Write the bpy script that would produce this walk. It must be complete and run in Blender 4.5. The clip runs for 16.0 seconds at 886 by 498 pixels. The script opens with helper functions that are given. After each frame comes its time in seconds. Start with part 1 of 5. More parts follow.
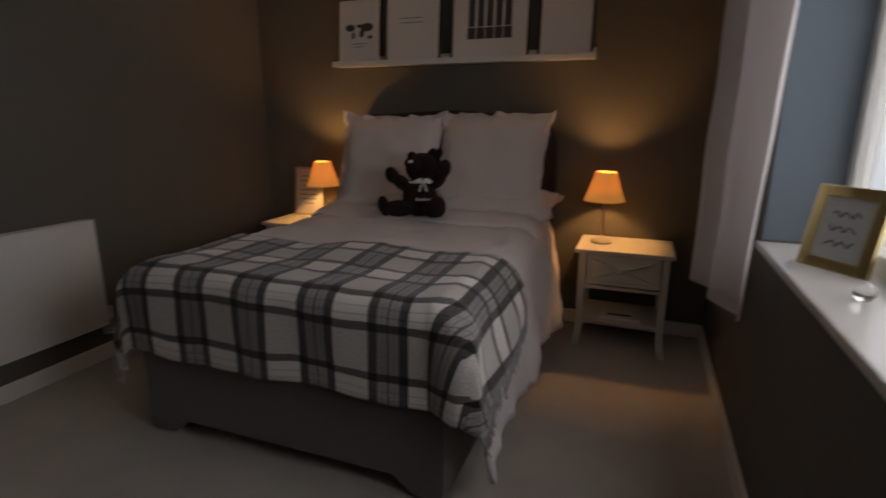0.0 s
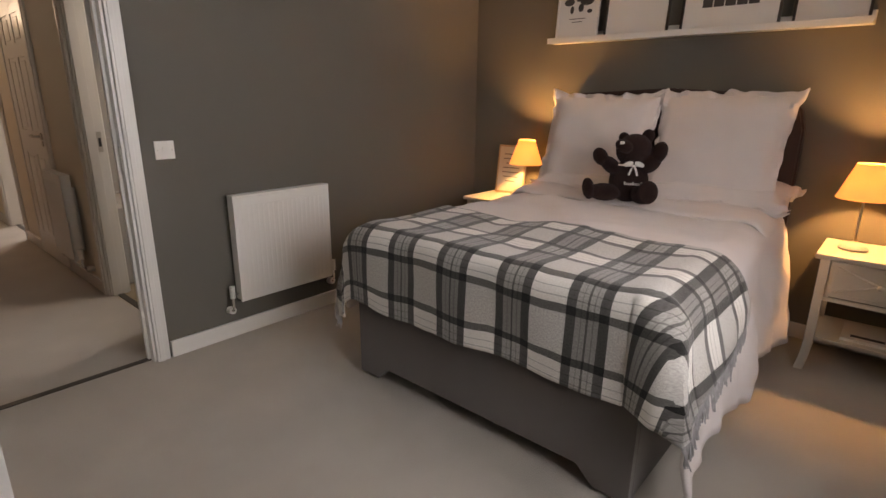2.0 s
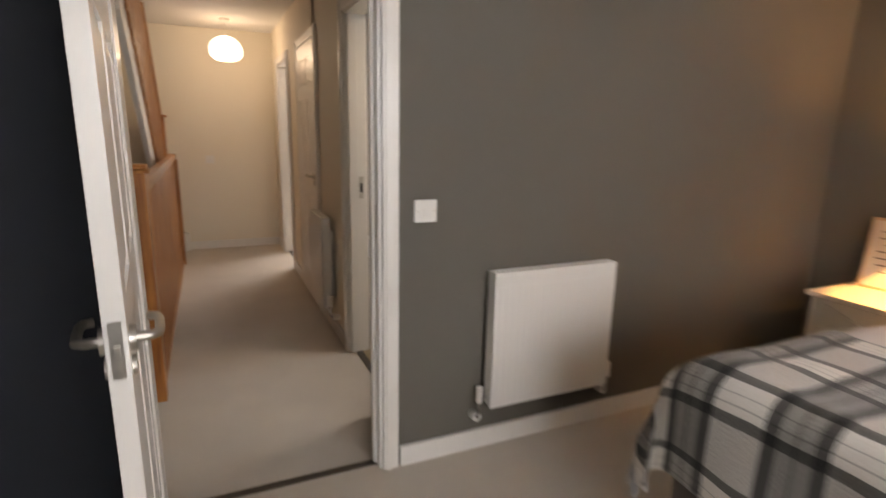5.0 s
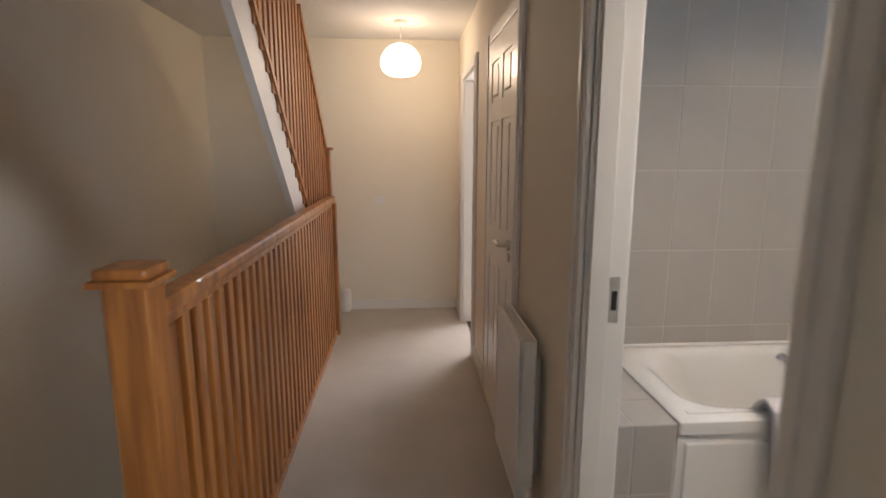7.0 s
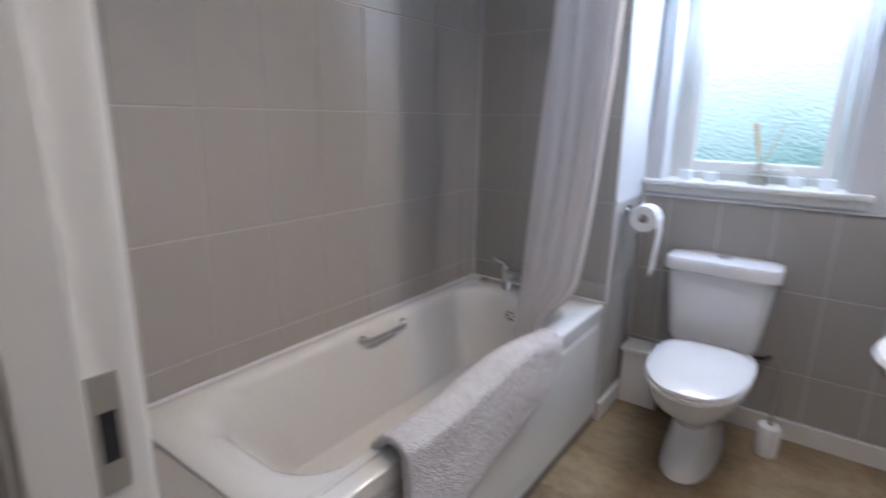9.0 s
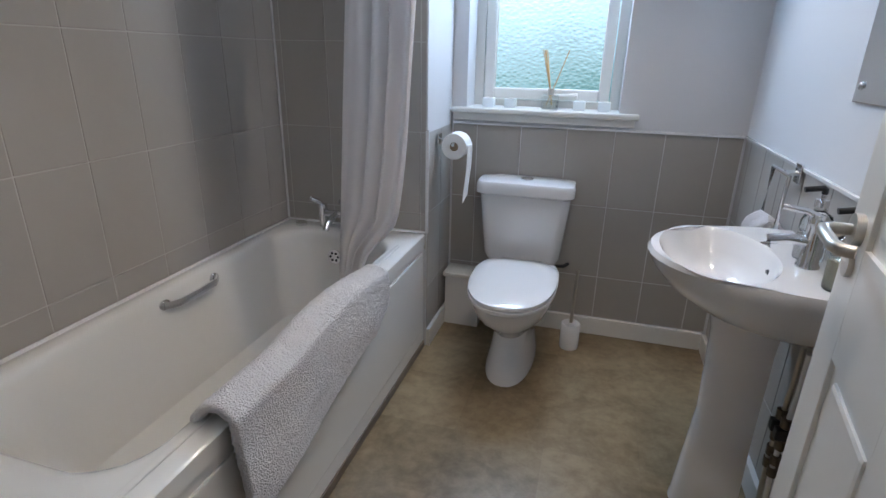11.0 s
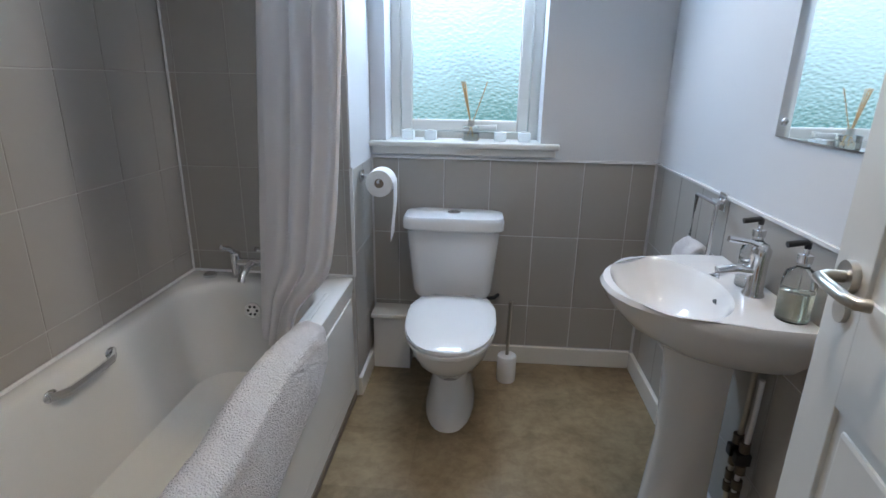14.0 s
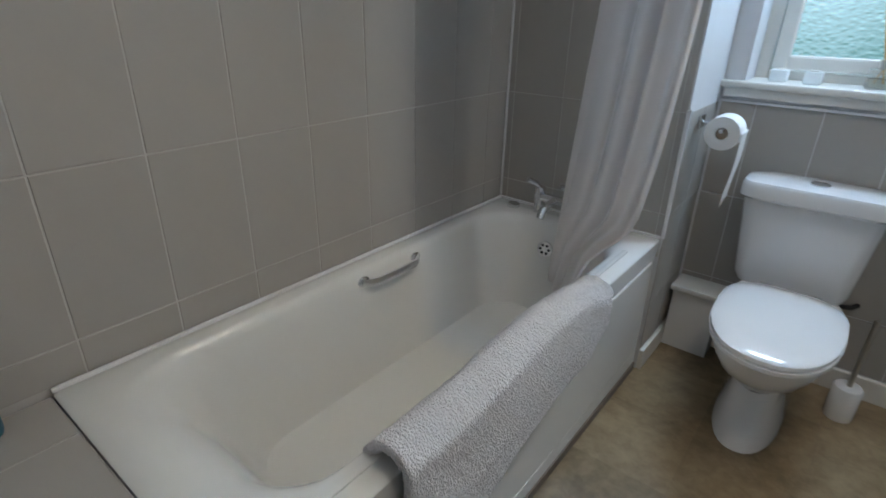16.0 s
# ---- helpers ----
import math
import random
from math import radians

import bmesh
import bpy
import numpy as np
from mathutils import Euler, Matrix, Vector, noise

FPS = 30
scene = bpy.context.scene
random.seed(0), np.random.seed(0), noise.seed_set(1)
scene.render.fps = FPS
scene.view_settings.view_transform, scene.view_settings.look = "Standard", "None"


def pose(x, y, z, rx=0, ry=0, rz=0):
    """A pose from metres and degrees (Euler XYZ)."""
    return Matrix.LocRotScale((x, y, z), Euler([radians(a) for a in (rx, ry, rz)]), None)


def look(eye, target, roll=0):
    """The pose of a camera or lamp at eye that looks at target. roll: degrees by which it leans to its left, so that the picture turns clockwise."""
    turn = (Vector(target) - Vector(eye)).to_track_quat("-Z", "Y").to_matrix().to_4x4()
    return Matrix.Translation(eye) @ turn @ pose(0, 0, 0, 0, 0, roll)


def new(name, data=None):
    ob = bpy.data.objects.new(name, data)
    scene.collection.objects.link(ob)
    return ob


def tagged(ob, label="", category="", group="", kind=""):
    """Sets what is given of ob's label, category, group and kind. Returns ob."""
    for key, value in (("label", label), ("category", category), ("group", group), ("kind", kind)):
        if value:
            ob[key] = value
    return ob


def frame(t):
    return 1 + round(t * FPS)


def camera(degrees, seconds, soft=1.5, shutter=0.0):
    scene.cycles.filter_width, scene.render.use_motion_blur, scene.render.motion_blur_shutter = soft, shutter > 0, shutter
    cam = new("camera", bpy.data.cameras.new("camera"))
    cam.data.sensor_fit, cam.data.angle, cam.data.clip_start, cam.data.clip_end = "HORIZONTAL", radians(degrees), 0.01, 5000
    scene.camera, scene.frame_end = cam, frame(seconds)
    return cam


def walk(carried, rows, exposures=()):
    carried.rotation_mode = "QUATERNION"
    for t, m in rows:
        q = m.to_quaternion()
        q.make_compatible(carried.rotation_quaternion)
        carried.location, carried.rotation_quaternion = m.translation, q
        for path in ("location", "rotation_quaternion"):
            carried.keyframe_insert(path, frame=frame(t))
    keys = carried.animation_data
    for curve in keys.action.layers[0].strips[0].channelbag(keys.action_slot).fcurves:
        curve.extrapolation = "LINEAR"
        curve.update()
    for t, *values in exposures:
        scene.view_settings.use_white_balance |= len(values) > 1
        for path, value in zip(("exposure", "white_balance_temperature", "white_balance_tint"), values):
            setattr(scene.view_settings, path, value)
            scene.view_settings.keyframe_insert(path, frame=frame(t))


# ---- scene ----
cam = camera(80.2, 16.0, shutter=0.5)
PATH = [
    (0, (-0.036, 0.056, 1.364), (-0.718, 1.874, 0.883), 0.2),
    (0.5, (-0.084, 0.037, 1.344), (-1.043, 1.711, 0.817), 0.2),
    (1, (-0.083, 0.040, 1.349), (-1.238, 1.573, 0.787), 0.2),
    (1.5, (-0.089, 0.039, 1.352), (-1.318, 1.514, 0.794), 0.4),
    (2, (-0.100, 0.039, 1.349), (-1.368, 1.484, 0.796), 0.6),
    (2.5, (-0.118, 0.036, 1.355), (-1.407, 1.461, 0.801), 0.7),
    (3, (-0.112, 0.045, 1.366), (-1.422, 1.451, 0.812), 0.8),
    (3.5, (-0.137, 0.063, 1.362), (-1.456, 1.462, 0.809), 0.9),
    (4, (-0.264, 0.150, 1.387), (-1.648, 1.493, 0.855), 1.0),
    (4.5, (-0.555, 0.236, 1.353), (-2.165, 1.323, 0.878), 1.0),
    (5, (-0.986, 0.342, 1.393), (-2.768, 1.136, 0.954), 1.2),
    (5.2, (-1.159, 0.407, 1.400), (-2.995, 1.078, 0.975), 1.1),
    (7.3, (-2.915, 0.629, 1.446), (-4.879, 0.762, 1.090), 0.1),
    (7.5, (-3.040, 0.658, 1.430), (-4.985, 0.931, 1.056), 0.4),
    (7.6, (-3.113, 0.683, 1.427), (-5.041, 1.055, 1.047), 0.4),
    (8, (-3.324, 0.803, 1.405), (-5.166, 1.487, 1.029), 0.5),
    (8.2, (-3.389, 0.838, 1.399), (-5.160, 1.684, 1.012), 0.8),
    (8.5, (-3.477, 0.902, 1.393), (-5.097, 2.000, 0.982), 1.2),
    (9, (-3.541, 0.997, 1.360), (-4.689, 2.561, 0.874), 1.0),
    (9.5, (-3.564, 1.043, 1.353), (-4.379, 2.778, 0.782), 1.0),
    (10, (-3.549, 1.049, 1.334), (-4.134, 2.862, 0.726), 0.8),
    (10.2, (-3.578, 1.051, 1.320), (-4.088, 2.879, 0.689), 1.2),
    (12.3, (-3.543, 1.064, 1.342), (-4.080, 2.852, 0.625), 1.2),
    (12.5, (-3.540, 1.079, 1.347), (-4.083, 2.875, 0.654), 1.2),
    (13, (-3.601, 1.134, 1.356), (-3.990, 2.987, 0.712), 1.5),
    (13.5, (-3.685, 1.158, 1.357), (-3.803, 3.059, 0.747), 1.3),
    (14, (-3.742, 1.163, 1.362), (-3.878, 3.063, 0.752), 1.0),
    (14.5, (-3.744, 1.176, 1.348), (-4.035, 3.053, 0.722), 1.1),
    (15, (-3.774, 1.218, 1.307), (-4.400, 2.985, 0.610), 1.2),
    (15.5, (-3.762, 1.264, 1.281), (-4.743, 2.813, 0.483), 1.1),
    (16, (-3.787, 1.326, 1.311), (-4.918, 2.752, 0.483), 1.3),
]
EXPO = [(0, -2.1, 7900, 24), (0.5, -1.45, 7900, 23), (1, -1.0, 8600, 24), (1.5, -0.6, 8700, 25), (2, -0.35, 8300, 24), (3, -0.05, 7700, 22), (5.2, 0.15, 8300, 22),
        (7.3, 0.4, 6900, 20), (8, 0.32, 6600, 22), (8.5, 0.32, 6400, 23), (9, 0.18, 6300, 22), (9.5, -0.1, 6300, 20), (10, -0.1, 6300, 17), (12.5, -0.08, 6350, 17), (14.5, -0.12, 6250, 13), (16, -0.25, 6200, 10)]
walk(cam, [(t, look(eye, target, roll)) for t, eye, target, roll in PATH], EXPO)

# ---- world and light ----
world = bpy.data.worlds.new("world")
scene.world = world
world.use_nodes = True
wn = world.node_tree.nodes
sky = wn.new("ShaderNodeTexSky")
sky.sky_type, sky.sun_disc = "NISHITA", False
sky.sun_elevation, sky.sun_rotation = radians(35), radians(150)
world.node_tree.links.new(sky.outputs[0], wn["Background"].inputs[0])
wn["Background"].inputs[1].default_value = 0.08


def lamp(name, kind, at, power, color, size=0.05, target=None, spot=None):
    d = bpy.data.lights.new(name, kind)
    d.energy, d.color = power, color
    if kind == "AREA":
        d.shape, d.size = "DISK", size
    else:
        d.shadow_soft_size = size
    if spot:
        d.spot_size, d.spot_blend = radians(spot), 0.5
    o = new(name, d)
    o.matrix_world = look(at, target) if target else Matrix.Translation(at)
    return o


sun = bpy.data.lights.new("sun", "SUN")
sun.energy, sun.angle, sun.color = 0.8, radians(12), (1, 0.95, 0.88)
new("sun", sun).matrix_world = look((0, 0, 10), (2, 6, 3))
BN_W = 3.58
WARM = (1.0, 0.56, 0.2)
lamp("bulb_light", "POINT", (-0.235, 3.37, 1.0), 42, WARM, 0.02)
lamp("bulb_light", "POINT", (-2.22, 3.37, 1.0), 42, WARM, 0.02)
lamp("pendant_light", "POINT", (-6.9, 0.58, 2.10), 4.3, (1.0, 0.80, 0.56), 0.12)
lamp("downlight_beam", "SPOT", (-3.6, 2.83, 2.385), 20, (1.0, 0.88, 0.60), 0.06, (-4.955, 1.98, 0.9), 58)
lamp("downlight_beam", "SPOT", (-3.35, 2.83, 2.385), 21, (1.0, 0.90, 0.76), 0.05, (-3.8, 2.4, 0.3), 120)
lamp("downlight_beam", "SPOT", (-3.6, 2.0, 2.385), 30, (1.0, 0.90, 0.74), 0.05, (-3.66, 1.35, 0), 120)

# daylight in the window openings
def daylight(at, power, color, width, height, target):
    d = lamp("window_daylight", "AREA", at, power, color, 0.5, target)
    d.data.shape, d.data.size, d.data.size_y = "RECTANGLE", width, height


daylight((-3.84, BN_W + 0.10, 1.98), 20, (0.56, 0.78, 1.0), 0.55, 0.22, (-3.75, 1.4, 0.6))
daylight((0.73, 1.33, 1.53), 34, (0.74, 0.86, 1.0), 1.7, 1.1, (-2.0, 1.33, 1.2))
daylight((-7.6, 2.15, 1.45), 52, (0.82, 0.90, 1.0), 1.0, 1.0, (-6.2, 1.6, 0.9))

# ---- materials ----
def mat(name, color, rough=0.6, metal=0.0, vary=0.12, scale=3.0, grain=60.0, bump=0.15, coat=0.0, spec=0.5, sheen=0.0, dist=0.002):
    m = bpy.data.materials.new(name)
    m.use_nodes = True
    n, l = m.node_tree.nodes, m.node_tree.links
    b = n["Principled BSDF"]
    b.inputs["Roughness"].default_value, b.inputs["Metallic"].default_value = rough, metal
    b.inputs["Coat Weight"].default_value, b.inputs["Sheen Weight"].default_value = coat, sheen
    b.inputs["Specular IOR Level"].default_value = spec
    co = n.new("ShaderNodeTexCoord")
    big, small, mix, bm_ = n.new("ShaderNodeTexNoise"), n.new("ShaderNodeTexNoise"), n.new("ShaderNodeMix"), n.new("ShaderNodeBump")
    big.inputs["Scale"].default_value, small.inputs["Scale"].default_value = scale, grain
    big.inputs["Detail"].default_value, small.inputs["Detail"].default_value = 4, 2
    for t in (big, small):
        l.new(co.outputs["Object"], t.inputs["Vector"])
    add = n.new("ShaderNodeMath")
    add.operation = "MULTIPLY_ADD"
    l.new(small.outputs[0], add.inputs[0])
    add.inputs[1].default_value = 0.35
    l.new(big.outputs[0], add.inputs[2])
    mix.data_type = "RGBA"
    mix.inputs["A"].default_value = (*[c * (1 - vary) for c in color], 1)
    mix.inputs["B"].default_value = (*[min(1, c * (1 + vary)) for c in color], 1)
    l.new(add.outputs[0], mix.inputs["Factor"])
    l.new(mix.outputs["Result"], b.inputs["Base Color"])
    l.new(small.outputs[0], bm_.inputs["Height"])
    bm_.inputs["Strength"].default_value, bm_.inputs["Distance"].default_value = bump, dist
    l.new(bm_.outputs[0], b.inputs["Normal"])
    m["base"] = 1
    return m


def glow(name, color, strength):
    m = bpy.data.materials.new(name)
    m.use_nodes = True
    b = m.node_tree.nodes["Principled BSDF"]
    b.inputs["Base Color"].default_value = (*color, 1)
    b.inputs["Emission Color"].default_value, b.inputs["Emission Strength"].default_value = (*color, 1), strength
    return m


GREY = mat("grey_wall_paint", (0.125, 0.114, 0.096), 0.75, vary=0.06, scale=1.5, grain=180, bump=0.08)
# shade on the wall behind the bedroom door, put in as a darker colour
GREY_DARK = mat("shaded_wall_grey", (0.022, 0.026, 0.036), 0.7, vary=0.08, grain=180, bump=0.08)
CREAM = mat("cream_wall_paint", (0.74, 0.68, 0.57), 0.7, vary=0.04, scale=1.5, grain=180, bump=0.08)
WHITEP = mat("white_wall_paint", (0.63, 0.63, 0.645), 0.6, vary=0.03, scale=1.5, grain=180, bump=0.06)
BLUEP = mat("blue_grey_paint", (0.13, 0.17, 0.20), 0.7, vary=0.05, grain=150)
GLOSS = mat("white_gloss_paint", (0.74, 0.72, 0.68), 0.3, vary=0.03, grain=90, bump=0.05, coat=0.2)
CEIL = mat("ceiling_paint", (0.75, 0.74, 0.72), 0.85, vary=0.03, grain=120)
CARPET = mat("beige_carpet", (0.52, 0.465, 0.40), 0.95, vary=0.14, scale=4, grain=420, bump=0.8, sheen=0.3, spec=0.1, dist=0.006)
LINEN = mat("white_linen", (0.72, 0.66, 0.64), 0.85, vary=0.04, scale=6, grain=300, bump=0.2, sheen=0.2, spec=0.2)
DIVAN = mat("taupe_velour", (0.15, 0.131, 0.122), 0.85, vary=0.08, scale=5, grain=260, bump=0.3, sheen=0.3, spec=0.2)
LEATHER = mat("dark_brown_leather", (0.045, 0.02, 0.015), 0.45, vary=0.2, grain=90, bump=0.3)
FUR = mat("dark_brown_plush", (0.026, 0.013, 0.012), 0.95, vary=0.3, scale=20, grain=350, bump=0.9, sheen=0.06, spec=0.1, dist=0.006)
IVORY = mat("ivory_paint", (0.62, 0.58, 0.50), 0.45, vary=0.05, grain=60, bump=0.1)
RAD = mat("radiator_enamel", (0.72, 0.70, 0.66), 0.35, vary=0.03, grain=40, bump=0.03)
CHROME = mat("chrome", (0.75, 0.75, 0.76), 0.12, 1.0, vary=0.03, bump=0.0)
STEEL = mat("brushed_steel", (0.55, 0.52, 0.47), 0.32, 1.0, vary=0.05, grain=200, bump=0.1)
GOLD = mat("brass_frame", (0.55, 0.42, 0.20), 0.3, 1.0, vary=0.1, bump=0.1)
CERAMIC = mat("white_ceramic", (0.76, 0.75, 0.75), 0.12, vary=0.02, bump=0.0, coat=0.6)
ACRYLIC = mat("white_acrylic", (0.72, 0.71, 0.69), 0.18, vary=0.02, bump=0.0, coat=0.3)
TILE = mat("greige_tile", (0.375, 0.35, 0.32), 0.38, vary=0.05, scale=2.5, grain=30, bump=0.04)
GROUT = mat("pale_grout", (0.50, 0.48, 0.455), 0.9, vary=0.06, grain=120)
TOWELM = mat("white_terry", (0.74, 0.71, 0.72), 0.95, vary=0.08, scale=25, grain=240, bump=1.0, sheen=0.4, spec=0.1, dist=0.012)
CURT = mat("white_curtain", (0.82, 0.79, 0.78), 0.8, vary=0.04, scale=8, grain=200, bump=0.2, sheen=0.1)
_n, _l = CURT.node_tree.nodes, CURT.node_tree.links
_t, _x = _n.new("ShaderNodeBsdfTranslucent"), _n.new("ShaderNodeMixShader")
_t.inputs[0].default_value, _x.inputs[0].default_value = (0.78, 0.74, 0.73, 1), 0.4
_l.new(_n["Principled BSDF"].outputs[0], _x.inputs[1]); _l.new(_t.outputs[0], _x.inputs[2]); _l.new(_x.outputs[0], _n["Material Output"].inputs[0])
PAPER = mat("off_white_paper", (0.70, 0.68, 0.64), 0.7, vary=0.03, grain=80, bump=0.05)
TISSUE = mat("white_tissue", (0.8, 0.79, 0.78), 0.95, vary=0.04, grain=200, bump=0.3)
BLACK = mat("black_plastic", (0.02, 0.02, 0.022), 0.4, vary=0.1, bump=0.05)
INK = mat("dark_print", (0.05, 0.045, 0.045), 0.7, vary=0.2, bump=0.0)
DARKW = mat("dark_wood", (0.05, 0.035, 0.03), 0.5, vary=0.2, bump=0.1)
REED = mat("pale_reed", (0.70, 0.48, 0.24), 0.7, vary=0.15, bump=0.2)
COPPER = mat("dull_brass_pipe", (0.16, 0.13, 0.10), 0.45, 0.8, vary=0.2, bump=0.1)
STRIP = mat("dark_threshold_metal", (0.06, 0.05, 0.04), 0.5, 0.3, vary=0.2, bump=0.1)
FRAMEB = mat("black_frame", (0.03, 0.022, 0.02), 0.5, vary=0.1, bump=0.05)


def pine():
    m = mat("orange_pine", (0.42, 0.17, 0.05), 0.38, vary=0.0, bump=0.1, coat=0.25)
    n, l = m.node_tree.nodes, m.node_tree.links
    co, mp, no, ra = n.new("ShaderNodeTexCoord"), n.new("ShaderNodeMapping"), n.new("ShaderNodeTexNoise"), n.new("ShaderNodeValToRGB")
    mp.inputs["Scale"].default_value = (9, 9, 0.8)
    no.inputs["Scale"].default_value, no.inputs["Detail"].default_value = 3, 5
    l.new(co.outputs["Object"], mp.inputs[0]); l.new(mp.outputs[0], no.inputs["Vector"]); l.new(no.outputs[0], ra.inputs[0])
    ra.color_ramp.elements[0].color, ra.color_ramp.elements[1].color = (0.20, 0.06, 0.013, 1), (0.45, 0.175, 0.04, 1)
    ra.color_ramp.elements[0].position, ra.color_ramp.elements[1].position = 0.3, 0.65
    l.new(ra.outputs[0], n["Principled BSDF"].inputs["Base Color"])
    return m


PINE = pine()


def vinyl():
    m = mat("stone_effect_vinyl", (0.3, 0.2, 0.1), 0.32, bump=0.05)
    n, l = m.node_tree.nodes, m.node_tree.links
    co, br = n.new("ShaderNodeTexCoord"), n.new("ShaderNodeTexBrick")
    br.offset = 0
    br.inputs["Scale"].default_value, br.inputs["Brick Width"].default_value, br.inputs["Row Height"].default_value = 1, 0.33, 0.33
    br.inputs["Mortar Size"].default_value, br.inputs["Bias"].default_value = 0.0015, 0.0
    br.inputs["Color1"].default_value, br.inputs["Color2"].default_value = (0.145, 0.098, 0.046, 1), (0.32, 0.235, 0.135, 1)
    br.inputs["Mortar"].default_value = (0.18, 0.13, 0.08, 1)
    l.new(co.outputs["Object"], br.inputs["Vector"])
    last = br.outputs[0]
    for scale, detail, warp, lo, hi, k in ((3.2, 9, 0.7, (0.115, 0.074, 0.031), (0.41, 0.315, 0.19), 0.55), (19, 8, 0.3, (0.13, 0.085, 0.045), (0.36, 0.28, 0.175), 0.3)):
        no, ra, mx = n.new("ShaderNodeTexNoise"), n.new("ShaderNodeValToRGB"), n.new("ShaderNodeMix")
        no.inputs["Scale"].default_value, no.inputs["Detail"].default_value, no.inputs["Distortion"].default_value = scale, detail, warp
        no.inputs["Roughness"].default_value = 0.62
        l.new(co.outputs["Object"], no.inputs["Vector"])
        e = ra.color_ramp.elements
        e[0].color, e[1].color = (*lo, 1), (*hi, 1)
        e[0].position, e[1].position = 0.38, 0.64
        l.new(no.outputs[0], ra.inputs[0])
        mx.data_type = "RGBA"
        mx.inputs["Factor"].default_value = k
        l.new(last, mx.inputs["A"]); l.new(ra.outputs[0], mx.inputs["B"])
        last = mx.outputs["Result"]
    l.new(last, n["Principled BSDF"].inputs["Base Color"])
    return m


VINYL = vinyl()


def plaid():
    m = mat("grey_plaid_wool", (0.5, 0.5, 0.5), 0.95, bump=0.6, sheen=0.3, spec=0.1, grain=350)
    n, l = m.node_tree.nodes, m.node_tree.links
    uv, sep = n.new("ShaderNodeTexCoord"), n.new("ShaderNodeSeparateXYZ")
    l.new(uv.outputs["UV"], sep.inputs[0])

    def bands(axis, period, stops):
        d = n.new("ShaderNodeMath"); d.operation = "DIVIDE"; d.inputs[1].default_value = period
        f = n.new("ShaderNodeMath"); f.operation = "FRACT"
        r = n.new("ShaderNodeValToRGB"); r.color_ramp.interpolation = "CONSTANT"
        l.new(sep.outputs[axis], d.inputs[0]); l.new(d.outputs[0], f.inputs[0]); l.new(f.outputs[0], r.inputs[0])
        e = r.color_ramp.elements
        e[0].position, e[0].color = 0, (*stops[0][1], 1)
        e[1].position, e[1].color = stops[1][0], (*stops[1][1], 1)
        for p, c in stops[2:]:
            e.new(p).color = (*c, 1)
        return r

    g = lambda v: (v, v * 0.975, v * 0.94)
    a = bands("X", 0.285, [(0, g(0.10)), (0.12, g(0.36)), (0.18, g(0.24)), (0.195, g(0.36)), (0.25, g(0.13)), (0.275, g(0.36)), (0.33, g(0.24)), (0.345, g(0.36)), (0.40, g(0.10)), (0.52, g(0.78)), (0.985, g(0.7))])
    b = bands("Y", 0.29, [(0, g(0.17)), (0.10, g(0.95)), (0.17, g(0.6)), (0.185, g(0.95)), (0.27, g(0.6)), (0.285, g(0.95)), (0.40, g(0.17)), (0.50, g(0.66)), (0.99, g(0.6))])
    mx = n.new("ShaderNodeMix")
    mx.data_type, mx.blend_type = "RGBA", "MULTIPLY"
    mx.inputs["Factor"].default_value = 1.0
    l.new(a.outputs[0], mx.inputs["A"]); l.new(b.outputs[0], mx.inputs["B"])
    no, mm = n.new("ShaderNodeTexNoise"), n.new("ShaderNodeMix")
    no.inputs["Scale"].default_value = 160
    l.new(uv.outputs["UV"], no.inputs["Vector"])
    mm.data_type, mm.blend_type = "RGBA", "OVERLAY"
    mm.inputs["Factor"].default_value = 0.5
    l.new(mx.outputs["Result"], mm.inputs["A"]); l.new(no.outputs[0], mm.inputs["B"])
    l.new(mm.outputs["Result"], n["Principled BSDF"].inputs["Base Color"])
    return m


PLAID = plaid()


def shade_mat(name, color, strength):
    m = mat(name, color, 0.8, vary=0.05, grain=150, bump=0.1)
    n, l = m.node_tree.nodes, m.node_tree.links
    b, tr, ad = n["Principled BSDF"], n.new("ShaderNodeBsdfTranslucent"), n.new("ShaderNodeMixShader")
    tr.inputs[0].default_value = (*color, 1)
    ad.inputs[0].default_value = 0.3
    l.new(b.outputs[0], ad.inputs[1]); l.new(tr.outputs[0], ad.inputs[2])
    l.new(ad.outputs[0], n["Material Output"].inputs[0])
    b.inputs["Emission Color"].default_value, b.inputs["Emission Strength"].default_value = (*color, 1), strength
    return m


SHADE = shade_mat("lit_fabric_shade", (1.0, 0.60, 0.18), 0.95)
PENDANT = glow("lit_pendant_shade", (1.0, 0.90, 0.74), 3.6)


def glassy(name, color, rough, bump, scale=60.0):
    m = bpy.data.materials.new(name)
    m.use_nodes = True
    n, l = m.node_tree.nodes, m.node_tree.links
    b = n["Principled BSDF"]
    b.inputs["Base Color"].default_value, b.inputs["Roughness"].default_value = (*color, 1), rough
    b.inputs["Transmission Weight"].default_value, b.inputs["IOR"].default_value = 1.0, 1.45
    if bump:
        co, mp, v, bu = n.new("ShaderNodeTexCoord"), n.new("ShaderNodeMapping"), n.new("ShaderNodeTexVoronoi"), n.new("ShaderNodeBump")
        mp.inputs["Scale"].default_value = (0.75, 1, 1.25)
        v.feature = "SMOOTH_F1"
        v.inputs["Scale"].default_value = scale
        l.new(co.outputs["Object"], mp.inputs[0]); l.new(mp.outputs[0], v.inputs["Vector"]); l.new(v.outputs["Distance"], bu.inputs["Height"])
        bu.inputs["Strength"].default_value, bu.inputs["Distance"].default_value = bump, 0.006
        l.new(bu.outputs[0], b.inputs["Normal"])
    return m


